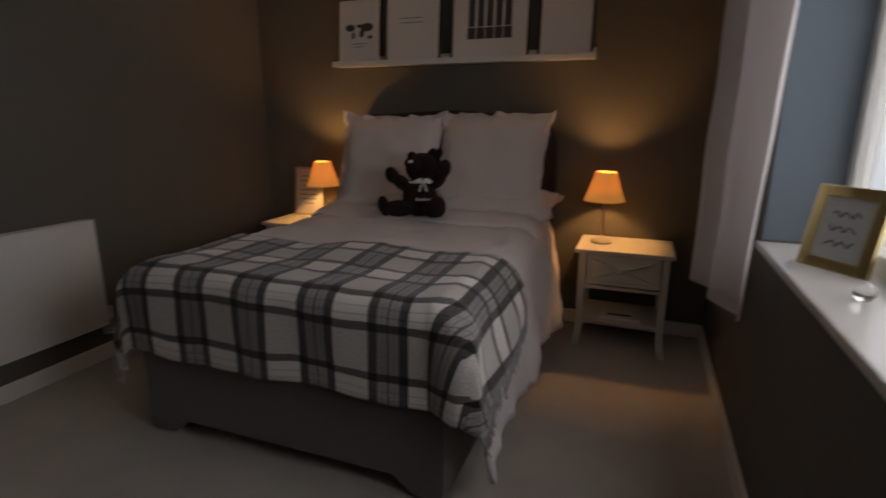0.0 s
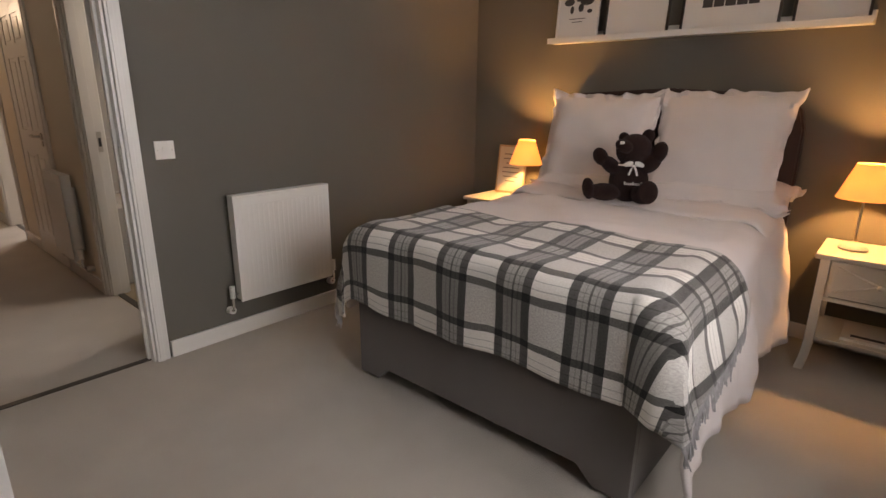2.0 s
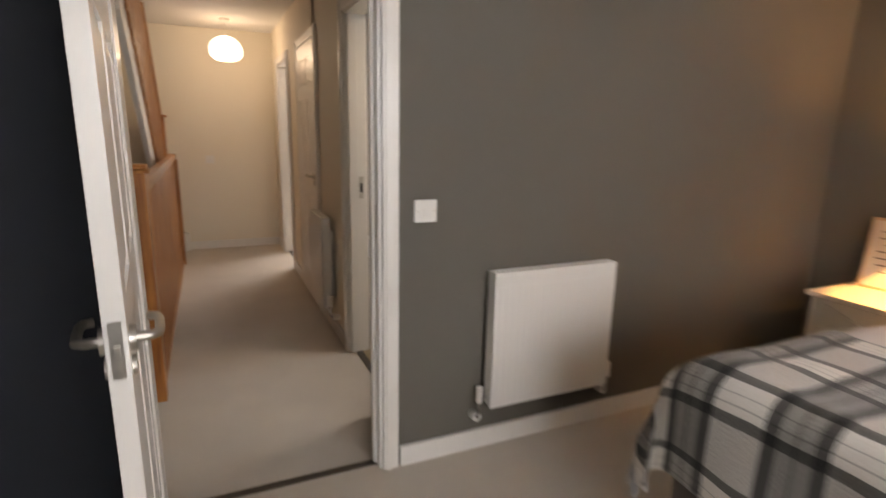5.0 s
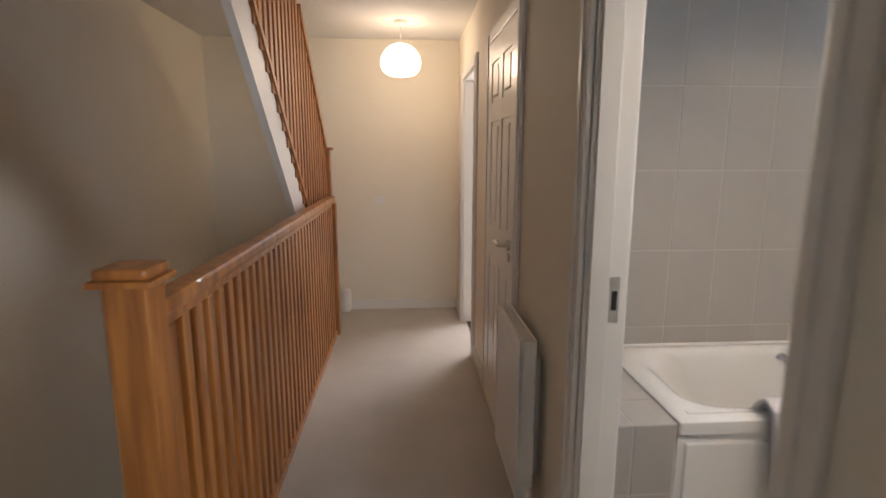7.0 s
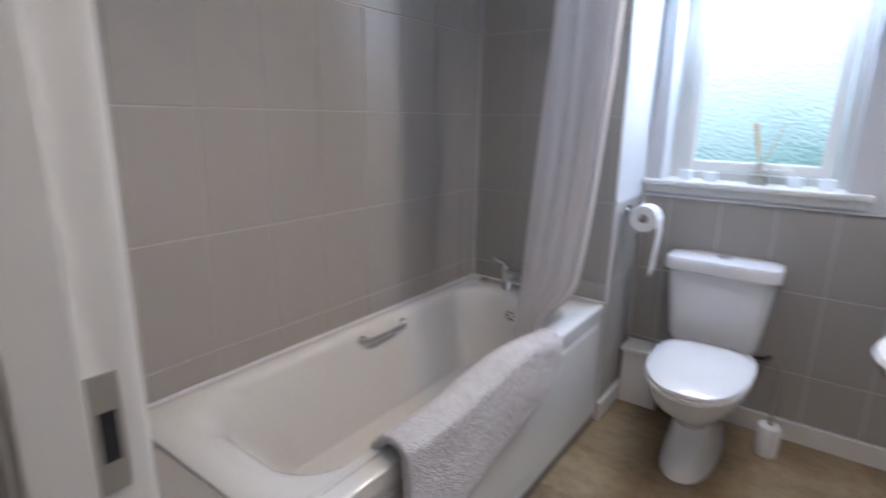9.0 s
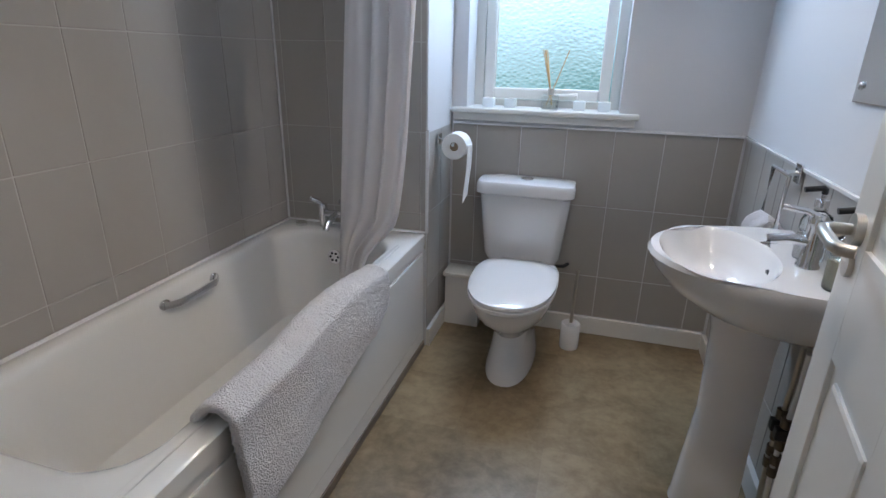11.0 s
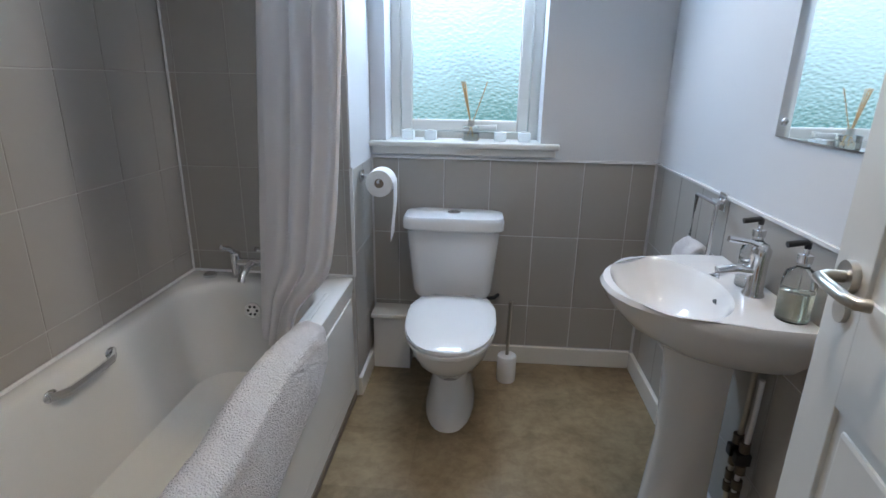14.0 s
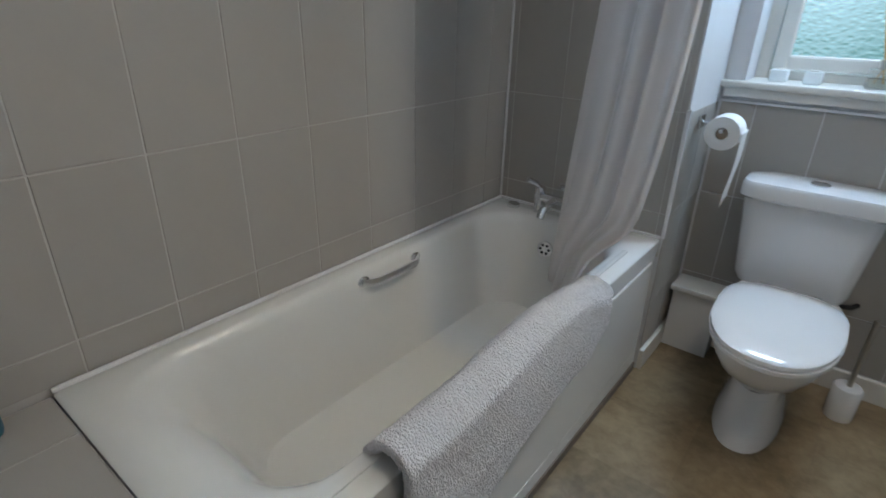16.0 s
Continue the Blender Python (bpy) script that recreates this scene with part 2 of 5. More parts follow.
FROST = glassy("rippled_obscure_glass", (0.93, 0.98, 0.98), 0.12, 0.9)
GLASS = glassy("clear_glass", (0.95, 0.97, 0.97), 0.02, 0)
MIRROR = mat("mirror_silver", (0.85, 0.88, 0.88), 0.02, 1.0, vary=0.0, bump=0.0)


def outdoor(name, top, mid, low, z0, z1, strength):
    m = bpy.data.materials.new(name)
    m.use_nodes = True
    n, l = m.node_tree.nodes, m.node_tree.links
    n.remove(n["Principled BSDF"])
    co, sp, mr, ra, em, no, ad = [n.new("ShaderNode" + k) for k in ("TexCoord", "SeparateXYZ", "MapRange", "ValToRGB", "Emission", "TexNoise", "Math")]
    l.new(co.outputs["Object"], sp.inputs[0]); l.new(co.outputs["Object"], no.inputs["Vector"])
    no.inputs["Scale"].default_value = 2.0
    ad.operation, ad.inputs[1].default_value = "MULTIPLY_ADD", 0.5
    l.new(no.outputs[0], ad.inputs[0]); l.new(sp.outputs["Z"], ad.inputs[2]); l.new(ad.outputs[0], mr.inputs[0])
    mr.inputs[1].default_value, mr.inputs[2].default_value = z0 + 0.25, z1 + 0.25
    l.new(mr.outputs[0], ra.inputs[0])
    e = ra.color_ramp.elements
    e[0].color, e[1].color = (*low, 1), (*top, 1)
    e.new(0.5).color = (*mid, 1)
    l.new(ra.outputs[0], em.inputs[0])
    em.inputs[1].default_value = strength
    l.new(em.outputs[0], n["Material Output"].inputs[0])
    return m


# ---- mesh helpers ----
def part(name, bm, material, parent=None, label="", smooth=False):
    me = bpy.data.meshes.new(name)
    bmesh.ops.recalc_face_normals(bm, faces=bm.faces)
    if smooth:
        for f in bm.faces:
            f.smooth = True
        for e in bm.edges:
            if len(e.link_faces) == 2 and e.calc_face_angle(0) > 0.7:
                e.smooth = False
    bm.to_mesh(me)
    bm.free()
    me.materials.append(material)
    o = new(name, me)
    if parent:
        o.parent = parent
        o.matrix_parent_inverse = parent.matrix_world.inverted()
    if label:
        o["label"] = label
    return o


def thing(name, at, label, category, group="", kind=""):
    o = new(name)
    o.location = at
    bpy.context.view_layer.update()
    return tagged(o, label, category, group, kind)


def box(x0, x1, y0, y1, z0, z1, bevel=0.0, bm=None):
    own = bm is None
    b = bmesh.new()
    bmesh.ops.create_cube(b, size=1)
    for v in b.verts:
        v.co = Vector(((x0 + x1) / 2 + v.co.x * (x1 - x0), (y0 + y1) / 2 + v.co.y * (y1 - y0), (z0 + z1) / 2 + v.co.z * (z1 - z0)))
    if bevel:
        bmesh.ops.bevel(b, geom=b.edges[:], offset=bevel, segments=2, affect="EDGES", profile=0.6)
    if own:
        return b
    return join(bm, b)


def join(bm, b):
    me = bpy.data.meshes.new("tmp")
    b.to_mesh(me)
    b.free()
    bm.from_mesh(me)
    bpy.data.meshes.remove(me)
    return bm


def lathe(profile, seg=28, sx=1.0, sy=1.0, close=False):
    bm = bmesh.new()
    rings = []
    for r, z in profile:
        rings.append([bm.verts.new((math.cos(2 * math.pi * i / seg) * r * sx, math.sin(2 * math.pi * i / seg) * r * sy, z)) for i in range(seg)])
    for a, b in zip(rings, rings[1:]):
        for i in range(seg):
            bm.faces.new((a[i], a[(i + 1) % seg], b[(i + 1) % seg], b[i]))
    if close:
        bm.faces.new(rings[0]); bm.faces.new(rings[-1])
    return bm


def tube(points, r, seg=10, bm=None):
    bm = bm or bmesh.new()
    pts = [Vector(p) for p in points]
    rings = []
    for i, p in enumerate(pts):
        d = (pts[min(i + 1, len(pts) - 1)] - pts[max(i - 1, 0)]).normalized()
        u = d.cross(Vector((0, 0, 1)) if abs(d.z) < 0.9 else Vector((1, 0, 0))).normalized()
        w = d.cross(u)
        rings.append([bm.verts.new(p + (u * math.cos(2 * math.pi * k / seg) + w * math.sin(2 * math.pi * k / seg)) * r) for k in range(seg)])
    for a, b in zip(rings, rings[1:]):
        for k in range(seg):
            bm.faces.new((a[k], a[(k + 1) % seg], b[(k + 1) % seg], b[k]))
    bm.faces.new(rings[0]); bm.faces.new(rings[-1])
    return bm


def loft(rings):
    bm = bmesh.new()
    vs = [[bm.verts.new(p) for p in r] for r in rings]
    k = len(rings[0])
    for a, b in zip(vs, vs[1:]):
        for i in range(k):
            bm.faces.new((a[i], a[(i + 1) % k], b[(i + 1) % k], b[i]))
    bm.faces.new(vs[0]); bm.faces.new(vs[-1])
    return bm


def sheet(nu, nv, f, thick=0.0):
    """A cloth of nu x nv cells; f(a, b) gives the place and the flat coordinates for a, b in 0..1."""
    bm = bmesh.new()
    uv = bm.loops.layers.uv.new("UVMap")
    g = [[f(i / nu, j / nv) for j in range(nv + 1)] for i in range(nu + 1)]
    v = [[bm.verts.new(p[0]) for p in row] for row in g]
    for i in range(nu):
        for j in range(nv):
            ids = ((i, j), (i + 1, j), (i + 1, j + 1), (i, j + 1))
            fc = bm.faces.new([v[a][b] for a, b in ids])
            for lp, (a, b) in zip(fc.loops, ids):
                lp[uv].uv = g[a][b][1]
    return bm


def solid(o, t, offset=0.0):
    m = o.modifiers.new("thickness", "SOLIDIFY")
    m.thickness, m.offset = t, offset
    return o


def setting(name, bm, material, label, category="wall"):
    return tagged(part(name, bm, material), label, category, kind="structure")


def ball(c, r, sx=1, sy=1, sz=1, rot=None, bm=None, seg=20):
    b = bmesh.new()
    bmesh.ops.create_uvsphere(b, u_segments=seg, v_segments=seg // 2 + 2, radius=r)
    m = Matrix.Translation(c) @ (Euler([radians(a) for a in rot]).to_matrix().to_4x4() if rot else Matrix()) @ Matrix.Diagonal((sx, sy, sz, 1))
    bmesh.ops.transform(b, matrix=m, verts=b.verts)
    return b if bm is None else join(bm, b)


# ---- structure ----
W = -2.87          # bedroom face of the partition
N = 3.59           # headboard wall
E = 0.41           # window wall
S = -1.3           # wall behind the walk
H = 2.42           # ceilings
WB = -2.96         # bathroom face of the partition
HY = 1.09          # hall face of the bathroom wall
BY = 1.20          # bathroom face of the same wall
BN = 3.58          # bathroom window wall
BX = -4.955        # wall along the bath
PX = -4.256        # pier beside the bath
PY = 3.19          # tap end of the bath
HE = -7.55         # end of the hall
D0, D1 = 0.105, 0.925      # bedroom doorway
B0, B1 = -4.09, -3.30      # bathroom doorway
F0, F1 = -7.10, -6.34      # far doorway off the hall
DT = 2.03

carpet = box(W - 0.045, E, S, N, -0.1, 0)
setting("floor_bedroom", carpet, CARPET, "beige cut-pile fitted carpet in the bedroom", "floor")
hallc = box(HE, W - 0.05, 0.0, HY + 0.05, -0.1, 0)
setting("floor_hall", hallc, CARPET, "beige cut-pile fitted carpet along the hall", "floor")
setting("floor_bathroom", box(BX, WB, HY + 0.055, BN, -0.1, 0), VINYL, "mottled brown stone-effect vinyl bathroom floor", "floor")
setting("ceiling_bedroom", box(W - 0.09, E + 0.3, S, N, H, H + 0.1), CEIL, "plain white bedroom ceiling", "ceiling")
setting("ceiling_hall", box(HE, W - 0.09, -1.1, HY, H, H + 0.1), CEIL, "plain white hall ceiling", "ceiling")
setting("ceiling_bathroom", box(BX, WB, HY, BN, H, H + 0.1), CEIL, "plain white bathroom ceiling", "ceiling")

wm = W - 0.045
b = box(wm, W, D1, N, 0, H); box(wm, W, D0, D1, DT, H, bm=b)
setting("wall_west", b, GREY, "olive grey painted bedroom wall with a doorway")
# the same wall runs on behind the door; its shade is in the colour
setting("wall_west_shaded", box(wm, W, S, D0, 0, H), GREY_DARK, "bedroom wall behind the door, its shade coloured dark slate")
b = box(WB, wm, D1, HY, 0, H); box(WB, wm, -1.1, D0, 0, H, bm=b); box(WB, wm, D0, D1, DT, H, bm=b)
setting("wall_hall_east", b, CREAM, "cream painted hall wall round the bedroom doorway")
sinkwall = setting("wall_bathroom_east", box(WB, wm, HY, N, 0, H), WHITEP, "white bathroom wall, tiled to half height")
setting("wall_north", box(WB, E + 0.3, N, N + 0.1, 0, H), GREY, "olive grey painted wall behind the bed")
setting("wall_south", box(wm, E + 0.3, S - 0.1, S, 0, H), GREY, "olive grey painted bedroom wall")
WY0, WY1, WZ0, WZ1 = 0.35, 2.31, 0.885, 2.15
b = box(E, E + 0.3, S, N, 0, WZ0); box(E, E + 0.3, S, N, WZ1, H, bm=b)
box(E, E + 0.3, S, WY0, WZ0, WZ1, bm=b); box(E, E + 0.3, WY1, N, WZ0, WZ1, bm=b)
setting("wall_east", b, GREY, "dark grey painted wall with a deep window recess")
b = box(E + 0.004, E + 0.24, WY1 - 0.006, WY1, WZ0 + 0.04, WZ1)
setting("window_reveal", b, BLUEP, "blue-grey painted side of the window recess", "window reveal")

b = box(HE, F0, HY, HY + 0.055, 0, H); box(F1, B0, HY, HY + 0.055, 0, H, bm=b); box(F0, F1, HY, HY + 0.055, DT, H, bm=b); box(B1, WB, HY, HY + 0.055, 0, H, bm=b); box(B0, B1, HY, HY + 0.055, DT, H, bm=b)
setting("wall_hall_north", b, CREAM, "cream painted hall wall with doorways")
hw = HY + 0.055
b = box(BX, B0, hw, BY, 0, H); box(B1, WB, hw, BY, 0, H, bm=b); box(B0, B1, hw, BY, DT, H, bm=b)
setting("wall_bathroom_south", b, WHITEP, "white painted bathroom wall round the doorway")
setting("wall_hall_end", box(HE - 0.1, HE, -1.1, HY + 0.11, -1.5, H), CREAM, "cream painted wall at the end of the hall")
b = box(HE, F0, hw, BY, 0, H); box(F1, BX - 0.1, hw, BY, 0, H, bm=b); box(F0, F1, hw, BY, DT, H, bm=b)
setting("wall_far_room_south", b, CREAM, "cream painted wall round the far doorway")
b = box(HE - 0.1, HE, HY + 0.11, 3.2, 0, 0.9); box(HE - 0.1, HE, HY + 0.11, 3.2, 2.0, H, bm=b)
box(HE - 0.1, HE, HY + 0.11, 1.6, 0.9, 2.0, bm=b); box(HE - 0.1, HE, 2.7, 3.2, 0.9, 2.0, bm=b)
setting("wall_far_room_west", b, CREAM, "cream painted far room wall with a window opening")
setting("wall_far_room_north", box(HE - 0.1, BX - 0.1, 3.2, 3.3, 0, H), CREAM, "cream painted far room wall")
setting("floor_far_room", box(HE, BX - 0.1, HY + 0.05, 3.2, -0.1, 0), CARPET, "beige fitted carpet in the far room", "floor")
setting("ceiling_far_room", box(HE - 0.1, BX - 0.1, HY + 0.11, 3.3, H, H + 0.1), CEIL, "plain white far room ceiling", "ceiling")
setting("wall_stairwell", box(HE, wm, -1.2, -1.1, -1.5, H), CREAM, "cream painted stairwell wall in shade")
setting("floor_stairwell", box(HE, wm, -1.1, -0.02, -1.6, -1.5), CARPET, "carpeted lower landing below the stairwell", "floor")
setting("wall_under_landing", box(HE, wm, -0.02, 0.0, -1.5, 0), CREAM, "cream painted edge under the landing")

bathwall = setting("wall_bathroom_west", box(BX - 0.1, BX, HY, BN, 0, H), GROUT, "greige tiled wall along the bath")
QX0, QX1, QZ0, QZ1 = -4.185, -3.487, 1.085, 2.12
b = box(PX, QX0, BN, BN + 0.28, 0, H); box(QX1, WB, BN, BN + 0.28, 0, H, bm=b)
box(QX0, QX1, BN, BN + 0.28, 0, QZ0, bm=b); box(QX0, QX1, BN, BN + 0.28, QZ1, H, bm=b)
winwall = setting("wall_bathroom_north", b, WHITEP, "white bathroom wall with a window, tiled to half height")
pier = setting("wall_pier", box(BX, PX, PY + 0.004, BN + 0.28, 0, H), WHITEP, "white boxed pier at the tap end of the bath")
endwall = setting("wall_bath_end", box(BX, PX - 0.004, PY, PY + 0.004, 0.5, H), GROUT, "greige tiled wall at the tap end of the bath")

# skirting, architraves, thresholds
def skirt(x0, x1, y0, y1, label="white gloss painted skirting board", h=0.09):
    return setting("baseboard", box(x0, x1, y0, y1, 0, h, 0.004), GLOSS, label, "skirting")


skirt(W, W + 0.018, 1.0, N)
skirt(W + 0.018, E - 0.018, N - 0.018, N)
skirt(E - 0.018, E, S, N)
skirt(HE, HE + 0.018, 0, HY - 0.018)
skirt(HE, F0 - 0.066, HY - 0.018, HY)
skirt(F1 + 0.066, -5.77, HY - 0.018, HY)
skirt(-5.0 + 0.06, B0 - 0.07, HY - 0.018, HY)
skirt(B1 + 0.07, WB, HY - 0.018, HY)
skirt(PX + 0.02, WB - 0.018, BN - 0.02, BN, "white bathroom skirting board")
skirt(WB - 0.018, WB, BY, BN - 0.02, "white bathroom skirting board")
skirt(PX, PX + 0.018, PY + 0.004, BN, "white bathroom skirting board")


def architrave_x(x, side, y0, y1, label):
    """Door casing on a wall face at x, proud to side."""
    a, c = sorted((x, x + side * 0.018))
    t = thing("door_casing", (x, (y0 + y1) / 2, 0), label, "door frame", kind="structure")
    for p0, p1 in ((y0 - 0.065, y0), (y1, y1 + 0.065)):
        bb = box(a, c, p0, p1, 0, DT + 0.065, 0.005)
        box(min(a, c + side * 0.006), max(c, c + side * 0.006), p0 + 0.012, p1 - 0.03, 0, DT + 0.05, 0.002, bm=bb)
        part("upright", bb, GLOSS, t)
    part("head", box(a, c, y0, y1, DT, DT + 0.065, 0.005), GLOSS, t)
    return t


def architrave_y(y, side, x0, x1, label):
    a, c = sorted((y, y + side * 0.018))
    t = thing("door_casing", ((x0 + x1) / 2, y, 0), label, "door frame", kind="structure")
    for p0, p1 in ((x0 - 0.065, x0), (x1, x1 + 0.065)):
        bb = box(p0, p1, a, c, 0, DT + 0.065, 0.005)
        box(p0 + 0.012, p1 - 0.03, min(a, a + side * 0.006), max(c, c + side * 0.006), 0, DT + 0.05, 0.002, bm=bb)
        part("upright", bb, GLOSS, t)
    part("head", box(x0, x1, a, c, DT, DT + 0.065, 0.005), GLOSS, t)
    return t


architrave_x(W, 1, D0, D1, "white gloss casing round the bedroom doorway")
architrave_x(WB, -1, D0, D1, "white gloss casing on the hall side")
architrave_y(HY, -1, B0, B1, "white gloss casing round the bathroom doorway")
architrave_y(BY, 1, B0, B1, "white gloss casing inside the bathroom")
architrave_y(HY, -1, -5.70, -4.96, "white gloss casing round the hall cupboard door")
architrave_y(HY, -1, F0, F1, "white gloss casing round a far doorway")
# door linings with rebate stops
b = box(WB, W, D1 - 0.012, D1 + 0.012, 0, DT); box(WB + 0.02, W - 0.045, D1 - 0.026, D1 - 0.012, 0, DT, 0.002, bm=b)
box(WB, W, D0 - 0.012, D0 + 0.012, 0, DT, bm=b); box(WB, W, D0 + 0.012, D1 - 0.012, DT - 0.012, DT + 0.012, bm=b)
setting("door_lining_1", b, GLOSS, "white gloss door lining of the bedroom doorway", "door frame")
b = box(B0 - 0.012, B0 + 0.012, HY, BY, 0, DT); box(B0 + 0.012, B0 + 0.026, HY + 0.01, BY - 0.045, 0, DT, 0.002, bm=b)
box(B1 - 0.012, B1 + 0.012, HY, BY, 0, DT, bm=b); box(B0 + 0.012, B1 - 0.012, HY, BY, DT - 0.012, DT + 0.012, bm=b)
setting("door_lining_2", b, GLOSS, "white gloss door lining of the bathroom doorway", "door frame")
b = box(F0 - 0.012, F0 + 0.012, HY, BY, 0, DT); box(F1 - 0.012, F1 + 0.012, HY, BY, 0, DT, bm=b); box(F0 + 0.012, F1 - 0.012, HY, BY, DT - 0.012, DT + 0.012, bm=b)
setting("door_lining_3", b, GLOSS, "white gloss door lining of the far doorway", "door frame")
setting("threshold_3", box(F0 + 0.012, F1 - 0.012, HY + 0.035, HY + 0.075, 0.0, 0.006, 0.002), STRIP, "dark metal carpet strip in the far doorway", "threshold")
setting("threshold_1", box(W - 0.07, W - 0.035, D0 + 0.012, D1 - 0.012, 0.0, 0.006, 0.002), STRIP, "dark metal carpet strip in the doorway", "threshold")
setting("threshold_2", box(B0 + 0.012, B1 - 0.012, HY + 0.035, HY + 0.075, 0.0, 0.006, 0.002), STRIP, "dark metal carpet strip at the bathroom", "threshold")
for nm, x0, x1, y0, y1 in (("strike_plate", B0 + 0.012, B0 + 0.0145, BY - 0.04, BY - 0.012), ("strike_plate", WB + 0.05, W - 0.016, D1 - 0.0145, D1 - 0.012)):
    b = box(x0, x1, y0, y1, 0.985, 1.115, 0.001)
    tagged(part(nm, b, STEEL), "brushed steel strike plate on a door lining", "strike plate")
    if x0 < -3.5:
        tagged(part("strike_slot", box(x1, x1 + 0.0006, y0 + 0.006, y1 - 0.006, 1.02, 1.075), BLACK), "dark latch slot in the strike plate", "strike plate")

# ---- doors ----
def lever(parent, at, out, along, material=STEEL):
    """A lever handle on a rose: out is the way off the leaf, along the way the lever points."""
    at, out, along = Vector(at), Vector(out), Vector(along)
    h = part("door_handle", tube([at, at + out * 0.012], 0.026, 20), material, parent, "brushed steel lever handle", True)
    part("lever", tube([at + out * 0.01, at + out * 0.035, at + out * 0.05 + along * 0.012, at + out * 0.052 + along * 0.04, at + out * 0.052 + along * 0.1,
                        at + out * 0.046 + along * 0.118, at + out * 0.03 + along * 0.124], 0.0095, 12), material, h, "", True)
    dn = Vector((0, 0, -0.055))
    part("escutcheon", tube([at + dn, at + dn + out * 0.008], 0.02, 16), material, h, "", True)
    return h


def panel_door(name, hinge, end, label, t=0.038, hz=1.03):
    """A six-panel leaf from the hinge line to its free edge."""
    hx, hy = hinge
    d = Vector((end[0] - hx, end[1] - hy, 0))
    wdt = d.length
    d.normalize()
    nrm = Vector((-d.y, d.x, 0))
    door = thing(name, (hx, hy, 0), label, "door", kind="structure")
    m = Matrix((( d.x, nrm.x, 0, hx), (d.y, nrm.y, 0, hy), (0, 0, 1, 0.008), (0, 0, 0, 1)))
    hgt = DT - 0.02
    stile, mull = 0.105, 0.10
    pw = (wdt - 2 * stile - mull) / 2
    rows = [(0.20, 0.88), (1.06, 1.60), (1.70, 1.90)]
    b = bmesh.new()
    for x0, x1 in ((0, stile), (wdt - stile, wdt), (stile + pw, stile + pw + mull)):
        box(x0, x1, -t / 2, t / 2, 0, hgt, 0.002, bm=b)
    zs = [0] + [z for r in rows for z in r] + [hgt]
    for c in (0, 1):
        x0 = stile + c * (pw + mull)
        for z0, z1 in zip(zs[0::2], zs[1::2]):
            box(x0, x0 + pw, -t / 2 + 0.0004, t / 2 - 0.0004, z0, z1, bm=b)
    bmesh.ops.transform(b, matrix=m, verts=b.verts)
    part("leaf_frame", b, GLOSS, door)
    for c in (0, 1):
        x0 = stile + c * (pw + mull)
        for z0, z1 in rows:
            b = box(x0, x0 + pw, -0.011, 0.011, z0, z1)
            box(x0 + 0.025, x0 + pw - 0.025, -0.0165, 0.0165, z0 + 0.025, z1 - 0.025, 0.008, bm=b)
            bmesh.ops.transform(b, matrix=m, verts=b.verts)
            part("panel", b, GLOSS, door)
    for z in (0.25, 1.0, 1.75):
        part("hinge", box(hx - 0.007, hx + 0.007, hy - 0.007, hy + 0.007, z, z + 0.09, 0.003), STEEL, door)
    for s in (1, -1):
        at = m @ Vector((wdt - 0.06, s * t / 2, hz))
        lever(door, at, nrm * s, -d)
    b = box(wdt, wdt + 0.0015, -0.011, 0.011, hz - 0.055, hz + 0.055)
    box(wdt, wdt + 0.008, -0.006, 0.006, hz - 0.01, hz + 0.01, 0.002, bm=b)
    bmesh.ops.transform(b, matrix=m, verts=b.verts)
    part("latch", b, STEEL, door)
    return door


panel_door("door_1", (W + 0.012, 0.092), (-2.03, 0.168), "open white six-panel bedroom door with steel lever", hz=0.985)
panel_door("door_2", (B1 + 0.03, BY + 0.035), (-3.142, 2.018), "open white six-panel bathroom door beside the basin", hz=1.078)
panel_door("door_3", (-5.695, HY - 0.004), (-4.965, HY - 0.004), "closed white six-panel cupboard door in the hall", 0.034)


